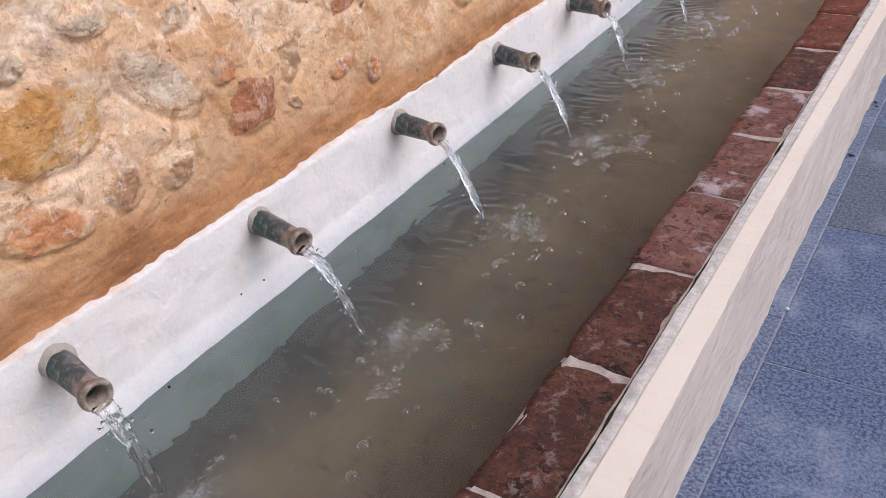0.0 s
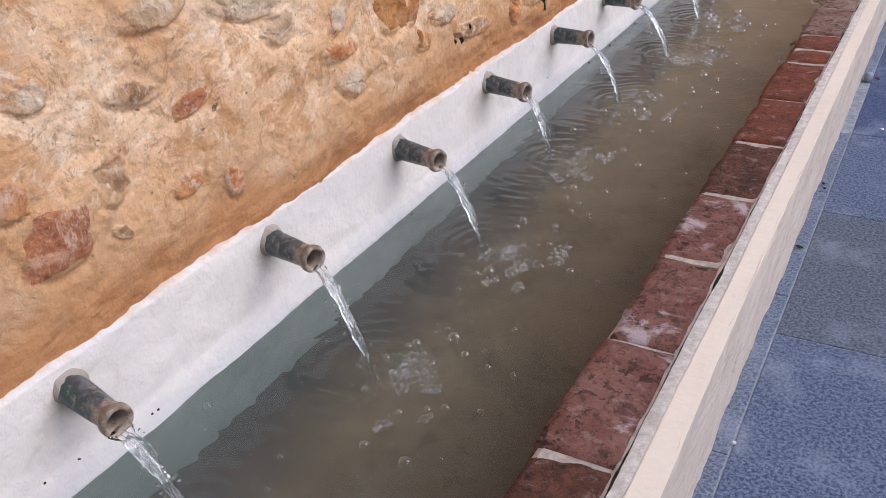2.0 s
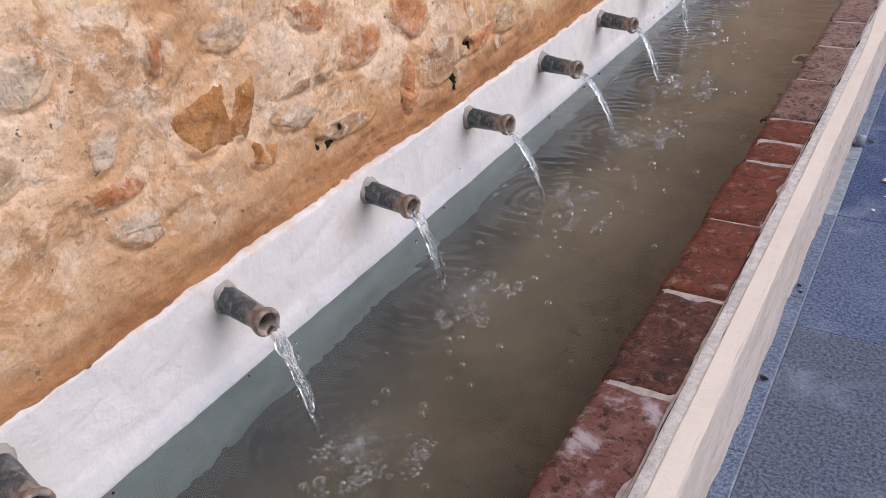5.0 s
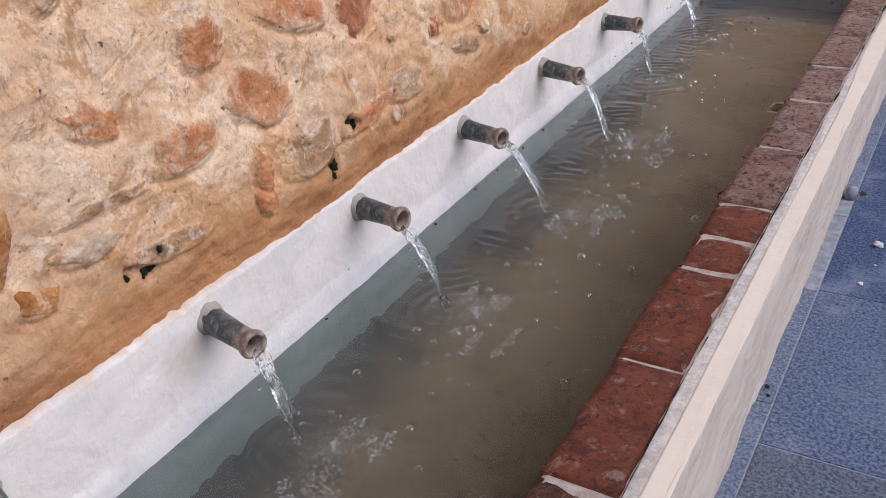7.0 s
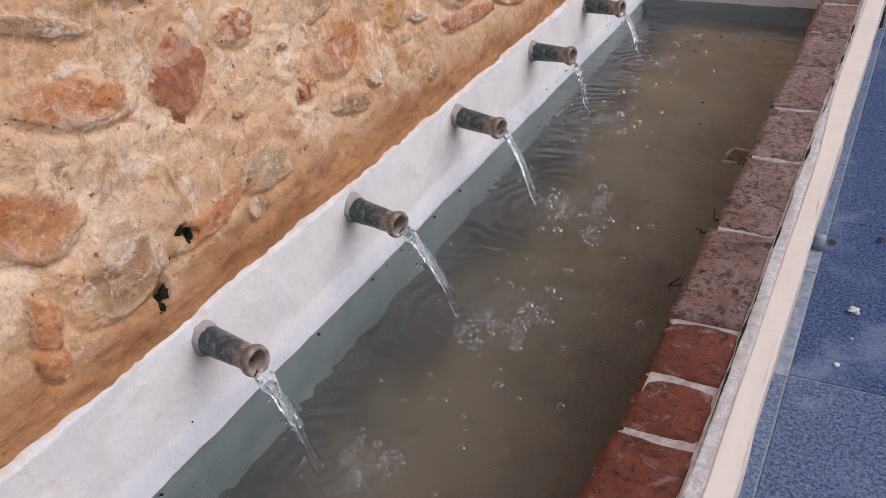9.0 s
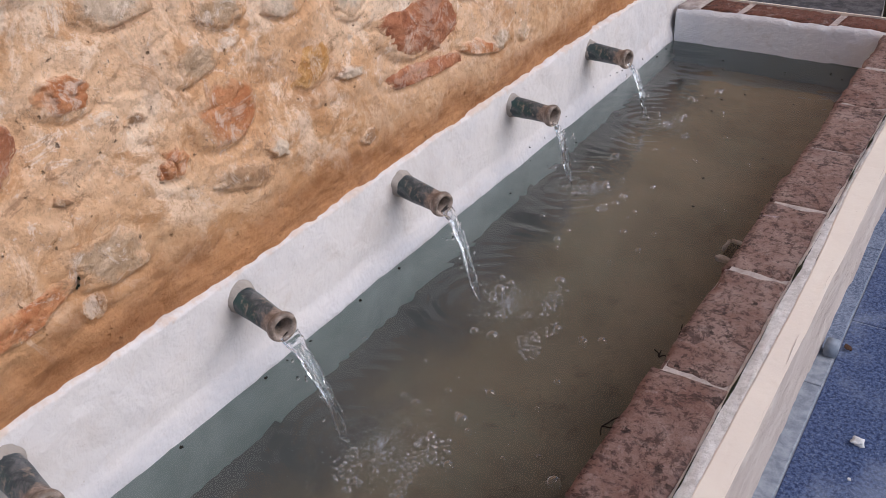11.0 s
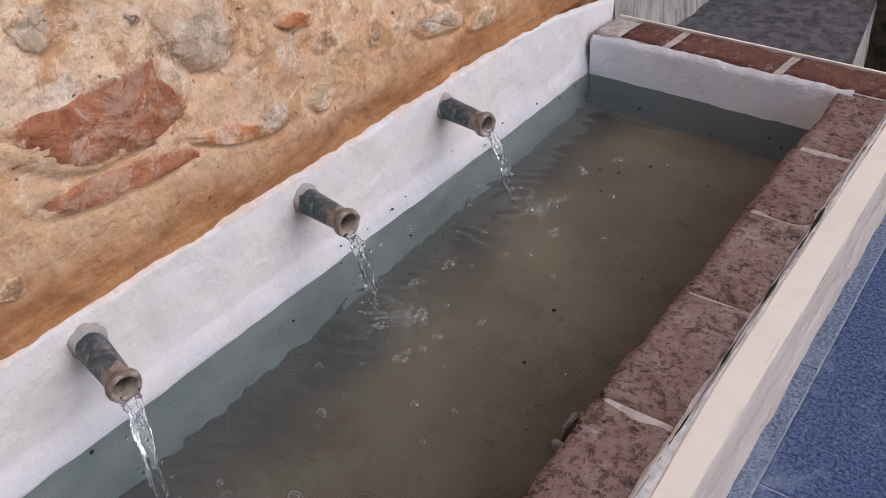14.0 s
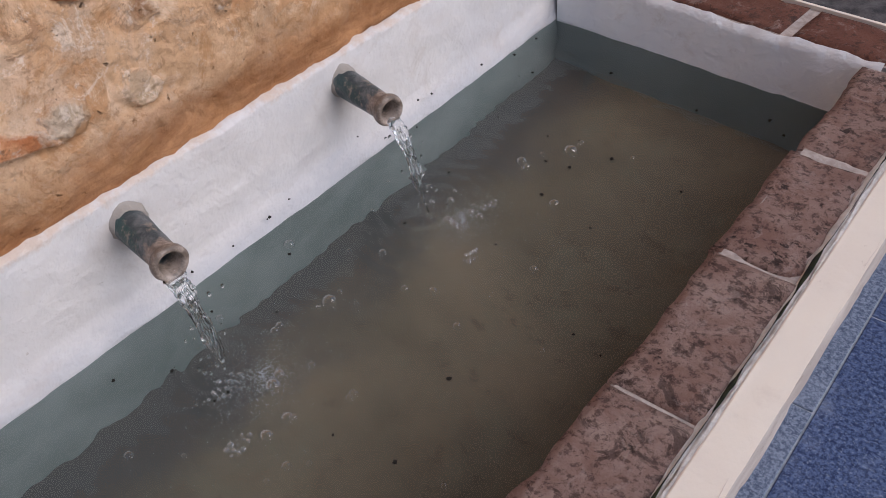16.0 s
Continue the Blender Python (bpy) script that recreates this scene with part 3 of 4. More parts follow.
def wall_stone(sy, sz, w, h, lean, kind, seed):
    """One irregular stone half sunk in the mortar."""
    rings, spokes = 12, 60
    a = np.linspace(0, 2 * math.pi, spokes, endpoint=False)
    r = np.linspace(0.02, 1.0, rings)
    R, A = np.meshgrid(r, a, indexing="xy")
    sides = random.choice((5, 6, 6, 7)) if kind not in "ru" else 4
    turns = [2 * math.pi * (k + random.uniform(-0.22, 0.22)) / sides for k in range(sides)]
    reach = [random.uniform(0.78, 1.0) for k in range(sides)]
    sq = np.minimum.reduce([q / np.clip(np.cos(A - b), 0.25, 1) for b, q in zip(turns, reach)]).clip(0, 1.25)
    out = sq * (1.16 + (0.20 if kind in "ru" else 0.34) * fbm(np.cos(A) * 2.2 + seed * 3.1, np.sin(A) * 2.2 + seed, seed, 5))
    tilt = radians(lean)
    u, v = R * out * np.cos(A) * w / 2, R * out * np.sin(A) * h / 2
    yy, zz = u * math.cos(tilt) - v * math.sin(tilt), u * math.sin(tilt) + v * math.cos(tilt)
    yy, zz = yy + sy, zz + sz
    base = wall_depth(np.array([sy]), np.array([sz]))[0]
    local = wall_depth(yy, zz)
    proud = {"o": 0.002, "r": 0.001, "u": 0.000, "b": 0.001, "t": 0.001, "g": 0.003, "y": 0.003}[kind]
    lump = proud * (1 - R ** 3) + 0.005 * fbm(yy * 24 + seed, zz * 24, seed, 4) + 0.002
    x = local * 0.9 + base * 0.1 + lump - 0.007 * np.clip((R - 0.80) / 0.20, 0, 1) ** 1.5
    me = sheet("stone", np.stack([x, yy, zz], -1), closed_u=True)
    at = me.attributes.new("rimward", "FLOAT", "POINT")
    at.data.foreach_set("value", R.reshape(-1).astype(np.float32))
    return link_mesh("stone", me, STONES[kind], wall)


SPOUT_Y = [0.478, 0.980, 1.500, 2.008, 2.507, 3.005, 3.497, 4.011, 4.522, 5.000]


# ---- white plaster band on the wall, down to the water, and the pool paint under it ----
def band_x(Yv, Zv):
    flare = 0.015 * np.clip((0.530 - Zv + 0.01 * fbm(Yv * 2.5, Zv * 0, 35, 3)) / 0.055, 0, 1) ** 1.2
    return -0.016 + flare + 0.004 * fbm(Yv * 3, Zv * 4, 31, 3) + 0.0022 * fbm(Yv * 30, Zv * 30, 33, 4) + 0.0035 * fbm(Yv * 12, Zv * 14, 37, 3)


ys = np.arange(WY0, 6.02, 0.009)
top = 0.706 + 0.006 * fbm(ys * 1.6, ys * 0, 4, 3) + 0.004 * fbm(ys * 9, ys * 0, 9, 3) + 0.0045 * fbm(ys * 60, ys * 0, 12, 3) - 0.075 * np.clip((ys - 5.35) / 0.6, 0, 1) ** 1.5
cols = 48
V = np.linspace(0, 1, cols)
Yb, Vb = np.meshgrid(ys, V, indexing="ij")
Zb = WATER_Z + Vb * (top[:, None] - WATER_Z)
lip = np.clip((Vb - 0.975) / 0.025, 0, 1)
Xb = band_x(Yb, Zb) - 0.018 * lip ** 2
band = link_mesh("plaster_band", sheet("plaster_band", np.stack([Xb, Yb, Zb], -1)), WHITE, None)
rust = np.zeros_like(Yb)
for sy in SPOUT_Y:
    drop = np.clip(0.65 - Zb, 0, 1)
    side = Yb - sy - 0.020 + 0.012 * fbm(Zb * 30, Yb * 10, 39, 3)
    rust = np.maximum(rust, np.exp(-(side / (0.032 + 0.10 * drop)) ** 2) * np.exp(-(drop / 0.06) ** 2) * (Zb < 0.672) * (0.65 + 0.8 * fbm(Yb * 24, Zb * 14, 43, 4)))
band.data.attributes.new("rust", "FLOAT", "POINT").data.foreach_set("value", rust.clip(0, 1).reshape(-1).astype(np.float32))
tagged(band, "uneven white limewashed plaster band along the basin wall", "plaster", kind="structure")

ys2 = np.arange(WY0, 5.80, 0.009)
zs2 = np.linspace(FLOOR_Z - 0.03, WATER_Z, 14)
Yp, Zp = np.meshgrid(ys2, zs2, indexing="ij")
Pp = np.stack([band_x(Yp, Zp), Yp, Zp], -1)
pool_wall = tagged(link_mesh("pool_wall", sheet("pool_wall", Pp), POOL), "grey-green painted basin wall under water", "wall", kind="structure")

# basin floor
xs, ys3 = np.linspace(-0.01, 0.76, 40), np.arange(WY0, 5.85, 0.02)
Xf, Yf = np.meshgrid(xs, ys3, indexing="ij")
floor = tagged(link_mesh("basin_floor", sheet("basin_floor", np.stack([Xf, Yf, FLOOR_Z + 0.006 * fbm(Xf * 6, Yf * 6, 51, 4)], -1)), SILT),
               "brown silty basin floor under shallow water", "floor", kind="structure")


def end_place(x, off):
    """A place along the skewed end wall: x across the basin, off behind its inner face."""
    a = radians(END_ANGLE)
    return x * math.cos(a) - off * math.sin(a), END_Y + x * math.sin(a) + off * math.cos(a)


# ---- end wall ----
us, vs = np.linspace(0.0, 0.745, 90), np.linspace(0, 1, 40)
U, V = np.meshgrid(us, vs, indexing="ij")
ztop = 0.588 + 0.010 * np.clip(us / 0.25, 0, 1) + 0.009 * fbm(us * 24, us * 0, 61, 5)
Zv = FLOOR_Z - 0.03 + V * (ztop[:, None] - FLOOR_Z + 0.03)
off = -0.004 + 0.006 * fbm(U * 6, Zv * 6, 63, 3) + 0.004 * fbm(U * 40, Zv * 12, 65, 3) * np.clip((Zv - 0.53) / 0.04, 0, 1) + 0.012 * np.clip((V - 0.97) / 0.03, 0, 1)
a = radians(END_ANGLE)
Pe = np.stack([U * math.cos(a) - off * math.sin(a), END_Y + U * math.sin(a) + off * math.cos(a), Zv], -1)
cut = int(np.argmin(np.abs(np.linspace(FLOOR_Z - 0.03, 0.59, 40) - WATER_Z)))
end_wall = tagged(link_mesh("wall_end", sheet("wall_end", Pe[:, cut:]), END_LIT_WHITE), "rough white plastered end wall of the basin", "wall", kind="structure")
link_mesh("pool_wall", sheet("pool_wall", Pe[:, :cut + 1]), POOL, end_wall)
bm = bmesh.new()
box(bm, (0.0, 0.02, 0.0), (0.80, 0.150, 0.565))
core = part("wall_core", bm, GREY_RENDER, end_wall, smooth=False)
core.matrix_basis = pose(0, END_Y, 0, 0, 0, END_ANGLE)

# ---- outer basin wall: core, plaster ----
bm = bmesh.new()
box(bm, (0.728, WY0, -0.05), (0.812, 5.78, 0.560))
outer = part("wall_outer", bm, POOL, None, smooth=False)
tagged(outer, "low basin wall with cream plaster and a brick coping", "wall", kind="structure")
bm = bmesh.new()
box(bm, (0.722, WY0, 0.550), (0.845, 5.668, RIM_Z - 0.005))
part("mortar_bed", bm, JOINT, outer, smooth=False)
bm = bmesh.new()
box(bm, (-0.05, WY0, -0.05), (0.90, WY0 + 0.12, 0.60))
tagged(part("wall_near_end", bm, CREAM, None, smooth=False), "plain plastered near end of the basin", "wall", kind="structure")


def profile(points, n):
    """Points evenly spaced along a broken line."""
    p = np.array(points, float)
    s = np.concatenate([[0], np.cumsum(np.hypot(*np.diff(p, axis=0).T))])
    t = np.linspace(0, s[-1], n)
    return np.interp(t, s, p[:, 0]), np.interp(t, s, p[:, 1])


def plaster_strip(name, line, n, mat, label, amp, seed, y1=6.35):
    px, pz = profile(line, n)
    yy = np.arange(WY0, y1, 0.011)
    Yq, K = np.meshgrid(yy, np.arange(n), indexing="ij")
    X, Zq = px[K], pz[K]
    ahead = 0.016 * np.clip((1.7 - Yq) / 1.0, 0, 1)
    X = X + ahead * np.clip((X - 0.866) / 0.02, 0, 1) * np.clip(Zq / 0.6, 0, 1)
    X = X - 0.014 * np.clip((Yq - 4.15) / 0.4, 0, 1) * np.clip((0.885 - X) / 0.015, 0, 1) * np.clip((X - 0.846) / 0.012, 0, 1)
    X = X + amp * fbm(Yq * 7, Zq * 7 + K * 0.05, seed, 4) + 0.4 * amp * fbm(Yq * 40, Zq * 40 + K * 0.3, seed + 3, 3)
    Zq = Zq + 0.35 * amp * fbm(Yq * 12, K * 0.15, seed + 6, 3)
    return link_mesh(name, sheet(name, np.stack([X, Yq, Zq], -1)), mat, outer, label)


plaster_strip("plaster_top", [(0.862, 0.585), (0.863, 0.602), (0.865, 0.6045), (0.890, 0.6045), (0.9035, 0.6043)], 30, CREAM, "smooth cream-painted plaster edge", 0.0020, 71)
plaster_strip("plaster_face", [(0.8990, 0.6042), (0.9023, 0.6036), (0.9020, 0.595), (0.899, 0.55), (0.876, 0.35), (0.846, 0.12), (0.830, 0.0), (0.828, -0.03)], 70, FACE, "flaking pinkish plaster", 0.008, 77)
plaster_strip("rough_plaster_edge", [(0.8300, 0.588), (0.8340, 0.5975), (0.8405, 0.6020), (0.858, 0.6036), (0.866, 0.6030)], 18, CHALK, "rough chalky plaster against the bricks", 0.006, 83)
plaster_strip("inner_plaster_edge", [(0.740, 0.5925), (0.7165, 0.5935), (0.7135, 0.5915), (0.7120, 0.588), (0.713, 0.575), (0.718, 0.555), (0.722, 0.40)], 26, JOINT, "pale lime edge under the bricks", 0.004, 89, 5.66)
# dirt and moss in the crack between bricks and plaster
yy = np.arange(WY0, 5.75, 0.006)
wd = 0.0002 + (0.0045 + 0.004 * np.clip((yy - 3.6) / 0.8, 0, 1)) * np.clip(fbm(yy * 11, yy * 0, 121, 4) * 1.3 - 0.03, 0, 1) + 0.0008 * np.abs(fbm(yy * 60, yy * 0, 125, 2))
mid = 0.8405 + 0.0030 * fbm(yy * 9, yy * 0, 123, 4)
Pd = np.stack([np.stack([mid + q * wd, yy, 0.6005 + 0.003 * (1 - q * q) + 0.002 * fbm(yy * 80, yy * 0 + q, 127, 2)], -1) for q in (-1, -0.5, 0, 0.5, 1)], 1)
link_mesh("dirt_line", sheet("dirt_line", Pd), MOSS, outer, "black dirt and moss in the crack")

# ---- water ----
xs, ysw = np.linspace(-0.012, 0.745, 138), np.arange(WY0 + 0.1, 5.80, 0.0056)
Xs, Ys = np.meshgrid(xs, ysw, indexing="ij")
chop = 0.35 + np.exp(-Xs / 0.12) + 0.5 * np.clip(fbm(Xs * 3, Ys * 3, 97, 2), 0, 1)
Zs = WATER_Z + 0.0016 * fbm(Xs * 9, Ys * 9, 91, 2) + 0.0030 * chop * fbm(Xs * 13, Ys * 24, 92, 2) + 0.0007 * chop * fbm(Xs * 42, Ys * 60, 93, 2)
LAND = [(0.20, 0.478), (0.262, 0.972), (0.276, 1.440), (0.262, 1.950), (0.215, 2.480), (0.243, 2.975), (0.258, 3.470), (0.245, 3.950), (0.176, 4.522), (0.202, 4.990)]
for lx, ly in LAND:
    d = np.hypot(Xs - lx, Ys - ly)
    Zs = Zs + 0.0012 * np.sin(d * 165 + lx * 50 + 7.0 * fbm(Xs * 7, Ys * 7, 99, 3)) * np.exp(-d * 6.0) + 0.0035 * np.exp(-(d / 0.03) ** 2) * fbm(Xs * 90, Ys * 90, 95, 2)
water = tagged(link_mesh("water", sheet("water", np.stack([Xs, Ys, Zs], -1)), WATER), "shallow murky brown water rippled by the spouts", "water", kind="structure")
water.visible_shadow = False


# ---- spouts and their jets ----
def spout(seed):
    """A glazed clay spout along +x with its root at the origin and a flared lip at 0.13."""
    rng = random.Random(seed)
    th = empty("water_spout")
    prof = [(-0.03, 0.0265), (0.0, 0.0268), (0.03, 0.0262), (0.07, 0.0245), (0.100, 0.0232), (0.112, 0.0232), (0.116, 0.0272), (0.122, 0.0292), (0.129, 0.0290), (0.134, 0.0262), (0.133, 0.0195), (0.120, 0.0175), (0.05, 0.0165), (0.04, 0.001)]
    px, pr = profile(prof, 46)
    A = np.linspace(0, 2 * math.pi, 28, endpoint=False)
    K, AA = np.meshgrid(np.arange(46), A, indexing="xy")
    R = pr[K] * (1 + 0.05 * fbm(np.cos(AA) * 2 + seed, px[K] * 25 + np.sin(AA) * 2, seed, 3))
    P = np.stack([px[K] + 0.002 * fbm(AA * 2, K * 0.3, seed + 4, 2), R * np.cos(AA), R * np.sin(AA)], -1)
    link_mesh("pipe", sheet("pipe", P, True), SPOUT, th)
    px, pr = profile([(-0.014, 0.034), (-0.004, 0.0305), (0.003, 0.0285), (0.008, 0.0272), (0.004, 0.024)], 10)
    K, AA = np.meshgrid(np.arange(10), A, indexing="xy")
    R = pr[K] * (1 + 0.22 * fbm(np.cos(AA) * 1.7 + seed * 2, np.sin(AA) * 1.7, seed + 8, 3))
    P = np.stack([px[K] + 0.004 * fbm(AA * 3, K * 0.4, seed, 2), R * np.cos(AA), R * np.sin(AA)], -1)
    link_mesh("plaster_collar", sheet("plaster_collar", P, True), COLLAR, th, "lumpy stained plaster collar")
    return th


def jet(lip, land, seed):
    """Water falling from the lip to the pool: a twisting sheet that narrows and breaks up, with drops beside it."""
    rng = random.Random(seed + 100)
    th = empty("water_jet", (land[0], land[1], WATER_Z))
    n, m = 64, 18
    t = np.linspace(0, 1, n)
    drop = lip[2] - WATER_Z + 0.006
    cx = lip[0] + (land[0] - lip[0]) * t - land[0]
    cy = lip[1] + (land[1] - lip[1]) * t - land[1]
    cz = lip[2] - drop * (0.18 * t + 0.82 * t * t) - WATER_Z
    wide = 0.0165 * (1 - t) ** 1.3 + 0.0045 + 0.003 * np.sin(t * 15 + seed) * (0.35 + 0.65 * t)
    thin = (0.0042 + 0.0026 * np.sin(t * 8 + seed * 1.3) ** 2) * (1 - 0.45 * t)
    A = np.linspace(0, 2 * math.pi, m, endpoint=False)
    T, AA = np.meshgrid(np.arange(n), A, indexing="xy")
    tw = -0.3 + 0.9 * t + 0.15 * np.sin(t * 7 + seed)
    a1, a2 = np.cos(AA) * wide[T], np.sin(AA) * thin[T]
    ridge = 1 + 0.5 * fbm(np.cos(AA) * 2.5 + seed, t[T] * 20 + np.sin(AA) * 2.5, seed, 4)
    a1, a2 = a1 * ridge, a2 * ridge
    u, v = a1 * np.cos(tw[T]) - a2 * np.sin(tw[T]), a1 * np.sin(tw[T]) + a2 * np.cos(tw[T])
    wob = 0.004 * fbm(t * 9 + seed, t * 0, seed + 3, 3) * t
    P = np.stack([cx[T] + v + wob[T], cy[T] + u + wob[T], cz[T] + 0.2 * v], -1)
    ob = link_mesh("falling_water", sheet("falling_water", P, True), CLEAR, th)
    ob.visible_shadow = False
    for k in range(5):
        f0, f1 = rng.uniform(0.02, 0.35), rng.uniform(0.75, 1.0)
        ts = np.linspace(f0, f1, 40)
        side, fore = rng.uniform(-0.014, 0.014), rng.uniform(-0.008, 0.010)
        sx = np.interp(ts, t, cx) + fore * (0.4 + ts) + 0.004 * fbm(ts * 12 + k * 5, ts * 0, seed + k, 3)
        sy = np.interp(ts, t, cy) + side * (0.5 + 0.6 * ts) + 0.005 * fbm(ts * 12 + k * 9, ts * 0, seed + k + 20, 3)
        sz = np.interp(ts, t, cz)
        rad = (0.0023 + 0.0022 * np.clip(fbm(ts * 26 + k, ts * 0, seed + k + 40, 2), -0.8, 1)) * np.clip(np.minimum(ts - f0, f1 - ts) * 14, 0.05, 1)
        ring = np.linspace(0, 2 * math.pi, 8, endpoint=False)
        J, RR = np.meshgrid(np.arange(40), ring, indexing="xy")
        strand = link_mesh("strand", sheet("strand", np.stack([sx[J] + rad[J] * np.cos(RR), sy[J] + rad[J] * np.sin(RR), sz[J] + 0.3 * rad[J] * np.cos(RR)], -1), True), CLEAR, th)
        strand.visible_shadow = False
    for k in range(26):
        f = rng.uniform(0.2, 1.0)
        q = int(f * (n - 1))
        bm = bmesh.new()
        bmesh.ops.create_icosphere(bm, subdivisions=2, radius=rng.uniform(0.0012, 0.0036))
        for vtx in bm.verts:
            vtx.co.z *= 1.5
        d = part("droplet", bm, CLEAR, th)
        d.visible_shadow = False
        d.location = (cx[q] + rng.gauss(0, 0.014), cy[q] + rng.gauss(0, 0.016), max(0.006, cz[q] + rng.uniform(-0.03, 0.005)))
    return tagged(th, "clear water jet falling into the basin", "water jet", "jets from the spouts")


for k, sy in enumerate(SPOUT_Y):
    s = spout(k + 1)
    s.matrix_basis = pose(-0.004, sy + 0.026, 0.654, 0, 0.5 + 2.0 * math.sin(k * 2.1), -11 + 2 * math.sin(k * 1.7))
    tagged(s, "dark green glazed clay spout with a bare tan lip", "water spout", "spouts along the wall")
    jet((0.128, sy, 0.641), LAND[k], k + 1)

# ---- bubbles and floating bits ----
rng = random.Random(5)
bubble_meshes = []
for r in (0.005, 0.0075, 0.0105, 0.014):
    bm = bmesh.new()
    bmesh.ops.create_uvsphere(bm, u_segments=16, v_segments=10, radius=r)
    bmesh.ops.delete(bm, geom=[v for v in bm.verts if v.co.z < -0.15 * r], context="VERTS")
    me = bpy.data.meshes.new("bubble")
    bm.to_mesh(me)
    bm.free()
    me.materials.append(FILM)
    bubble_meshes.append(me)
for k in range(290):
    lx, ly = LAND[rng.randrange(10)]
    x, y = lx + abs(rng.gauss(0.06, 0.13)), ly + rng.gauss(0.03, 0.20)
    if rng.random() < 0.25:
        x = rng.uniform(0.05, 0.6)
    if not 0.03 < x < 0.68 or y > 5.6:
        continue
    b = link_mesh("bubble", bubble_meshes[rng.choices((0, 1, 2, 3), (5, 5, 3, 1))[0]], FILM)
    b.location = (x, y, WATER_Z + 0.0005)
    b.visible_shadow = False
    tagged(b, "clear bubble floating on the water", "bubble", "bubbles on the water")
def scatter(name, spots, mat, label, category, half=False):
    """Many tiny bubbles joined into one mesh; spots: x, y, z, radius."""
    base = bmesh.new()
    if half:
        bmesh.ops.create_uvsphere(base, u_segments=10, v_segments=8, radius=1)
        bmesh.ops.delete(base, geom=[v for v in base.verts if v.co.z < -0.1], context="VERTS")
    else:
        bmesh.ops.create_icosphere(base, subdivisions=1, radius=1)
    base.verts.index_update()
    bmesh.ops.triangulate(base, faces=base.faces[:])
    v0 = np.array([v.co[:] for v in base.verts])
    f0 = np.array([[v.index for v in f.verts] for f in base.faces])
    base.free()
    sp = np.array(spots)
    verts = (v0[None] * sp[:, 3, None, None] + sp[:, None, :3]).reshape(-1, 3)
    faces = (f0[None] + (np.arange(len(sp)) * len(v0))[:, None, None]).reshape(-1, 3)
    me = bpy.data.meshes.new(name)
    me.from_pydata(verts.tolist(), [], faces.tolist())
    me.update()
    ob = link_mesh(name, me, mat)
    ob.visible_shadow = False
    return tagged(ob, label, category, kind="stuff")


spots, deep = [], []
for lx, ly in LAND:
    for raft in range(9 if ly < 4.2 else 2):
        rx, ry, rr = lx + rng.uniform(0.01, 0.19), ly + rng.uniform(-0.13, 0.10), rng.uniform(0.012, 0.034)
        for k in range(46):
            q, ang = rr * math.sqrt(rng.random()) * rng.choice((1, 1, 0.75)), rng.uniform(0, 6.28)
            spot = (rx + 0.7 * q * math.cos(ang), ry + 1.25 * q * math.sin(ang), WATER_Z + 0.0005, rng.uniform(0.0022, 0.0052))
            if all((spot[0] - o[0]) ** 2 + (spot[1] - o[1]) ** 2 > (0.95 * (spot[3] + o[3])) ** 2 for o in spots[-90:]):
                spots.append(spot)
    for k in range(1900):
        q, ang = abs(rng.gauss(0, 0.068)), rng.uniform(0, 6.28)
        deep.append((lx + 0.055 + q * math.cos(ang), ly + 0.03 + q * 1.3 * math.sin(ang), WATER_Z - 0.003 - abs(rng.gauss(0, 0.025)), rng.uniform(0.0003, 0.0009)))
scatter("foam", spots, FOAM, "fine froth where the jets strike the water", "foam", True)
scatter("sunken_bubbles", deep, FROTH, "cloud of tiny bubbles under the falling jets", "foam")


def speck(name, at, size, mat, label, category, group, flat=0.5, seed=0):
    rg = random.Random(seed)
    bm = bmesh.new()
    bmesh.ops.create_icosphere(bm, subdivisions=3 if size > 0.005 else 2, radius=size)
    for v in bm.verts:
        v.co *= 1 + 0.7 * noise.noise(v.co * (1.3 / size) + Vector((seed, 0, 0))) + 0.4 * noise.noise(v.co * (3.1 / size) + Vector((0, seed, 0)))
        v.co.z *= flat
    ob = part(name, bm, mat)
    ob.matrix_basis = pose(*at, 0, 0, rg.uniform(0, 360))
    return tagged(ob, label, category, group)


for k in range(46):
    y = rng.uniform(0.6, 5.7)
    x = 0.012 if k < 14 else rng.uniform(0.06, 0.64)
    if k >= 14:
        y = rng.uniform(4.4, 5.6)
    speck("debris", (x, y, WATER_Z + 0.002), rng.uniform(0.0016, 0.0042), DARK, "small black bit of debris on the water", "debris", "bits on the water", 0.5, k)
for k in range(16):
    y = rng.choice((0.95, 1.15, 2.85, 4.75, 5.2, 5.35)) + rng.gauss(0, 0.09)
    speck("dirt_spot", (0.002, y, 0.518 + 0.02 * math.sin(y * 9)), rng.uniform(0.0014, 0.003), DARK, "black speck of dirt on the white plaster", "dirt", "specks on the plaster", 0.8, k)


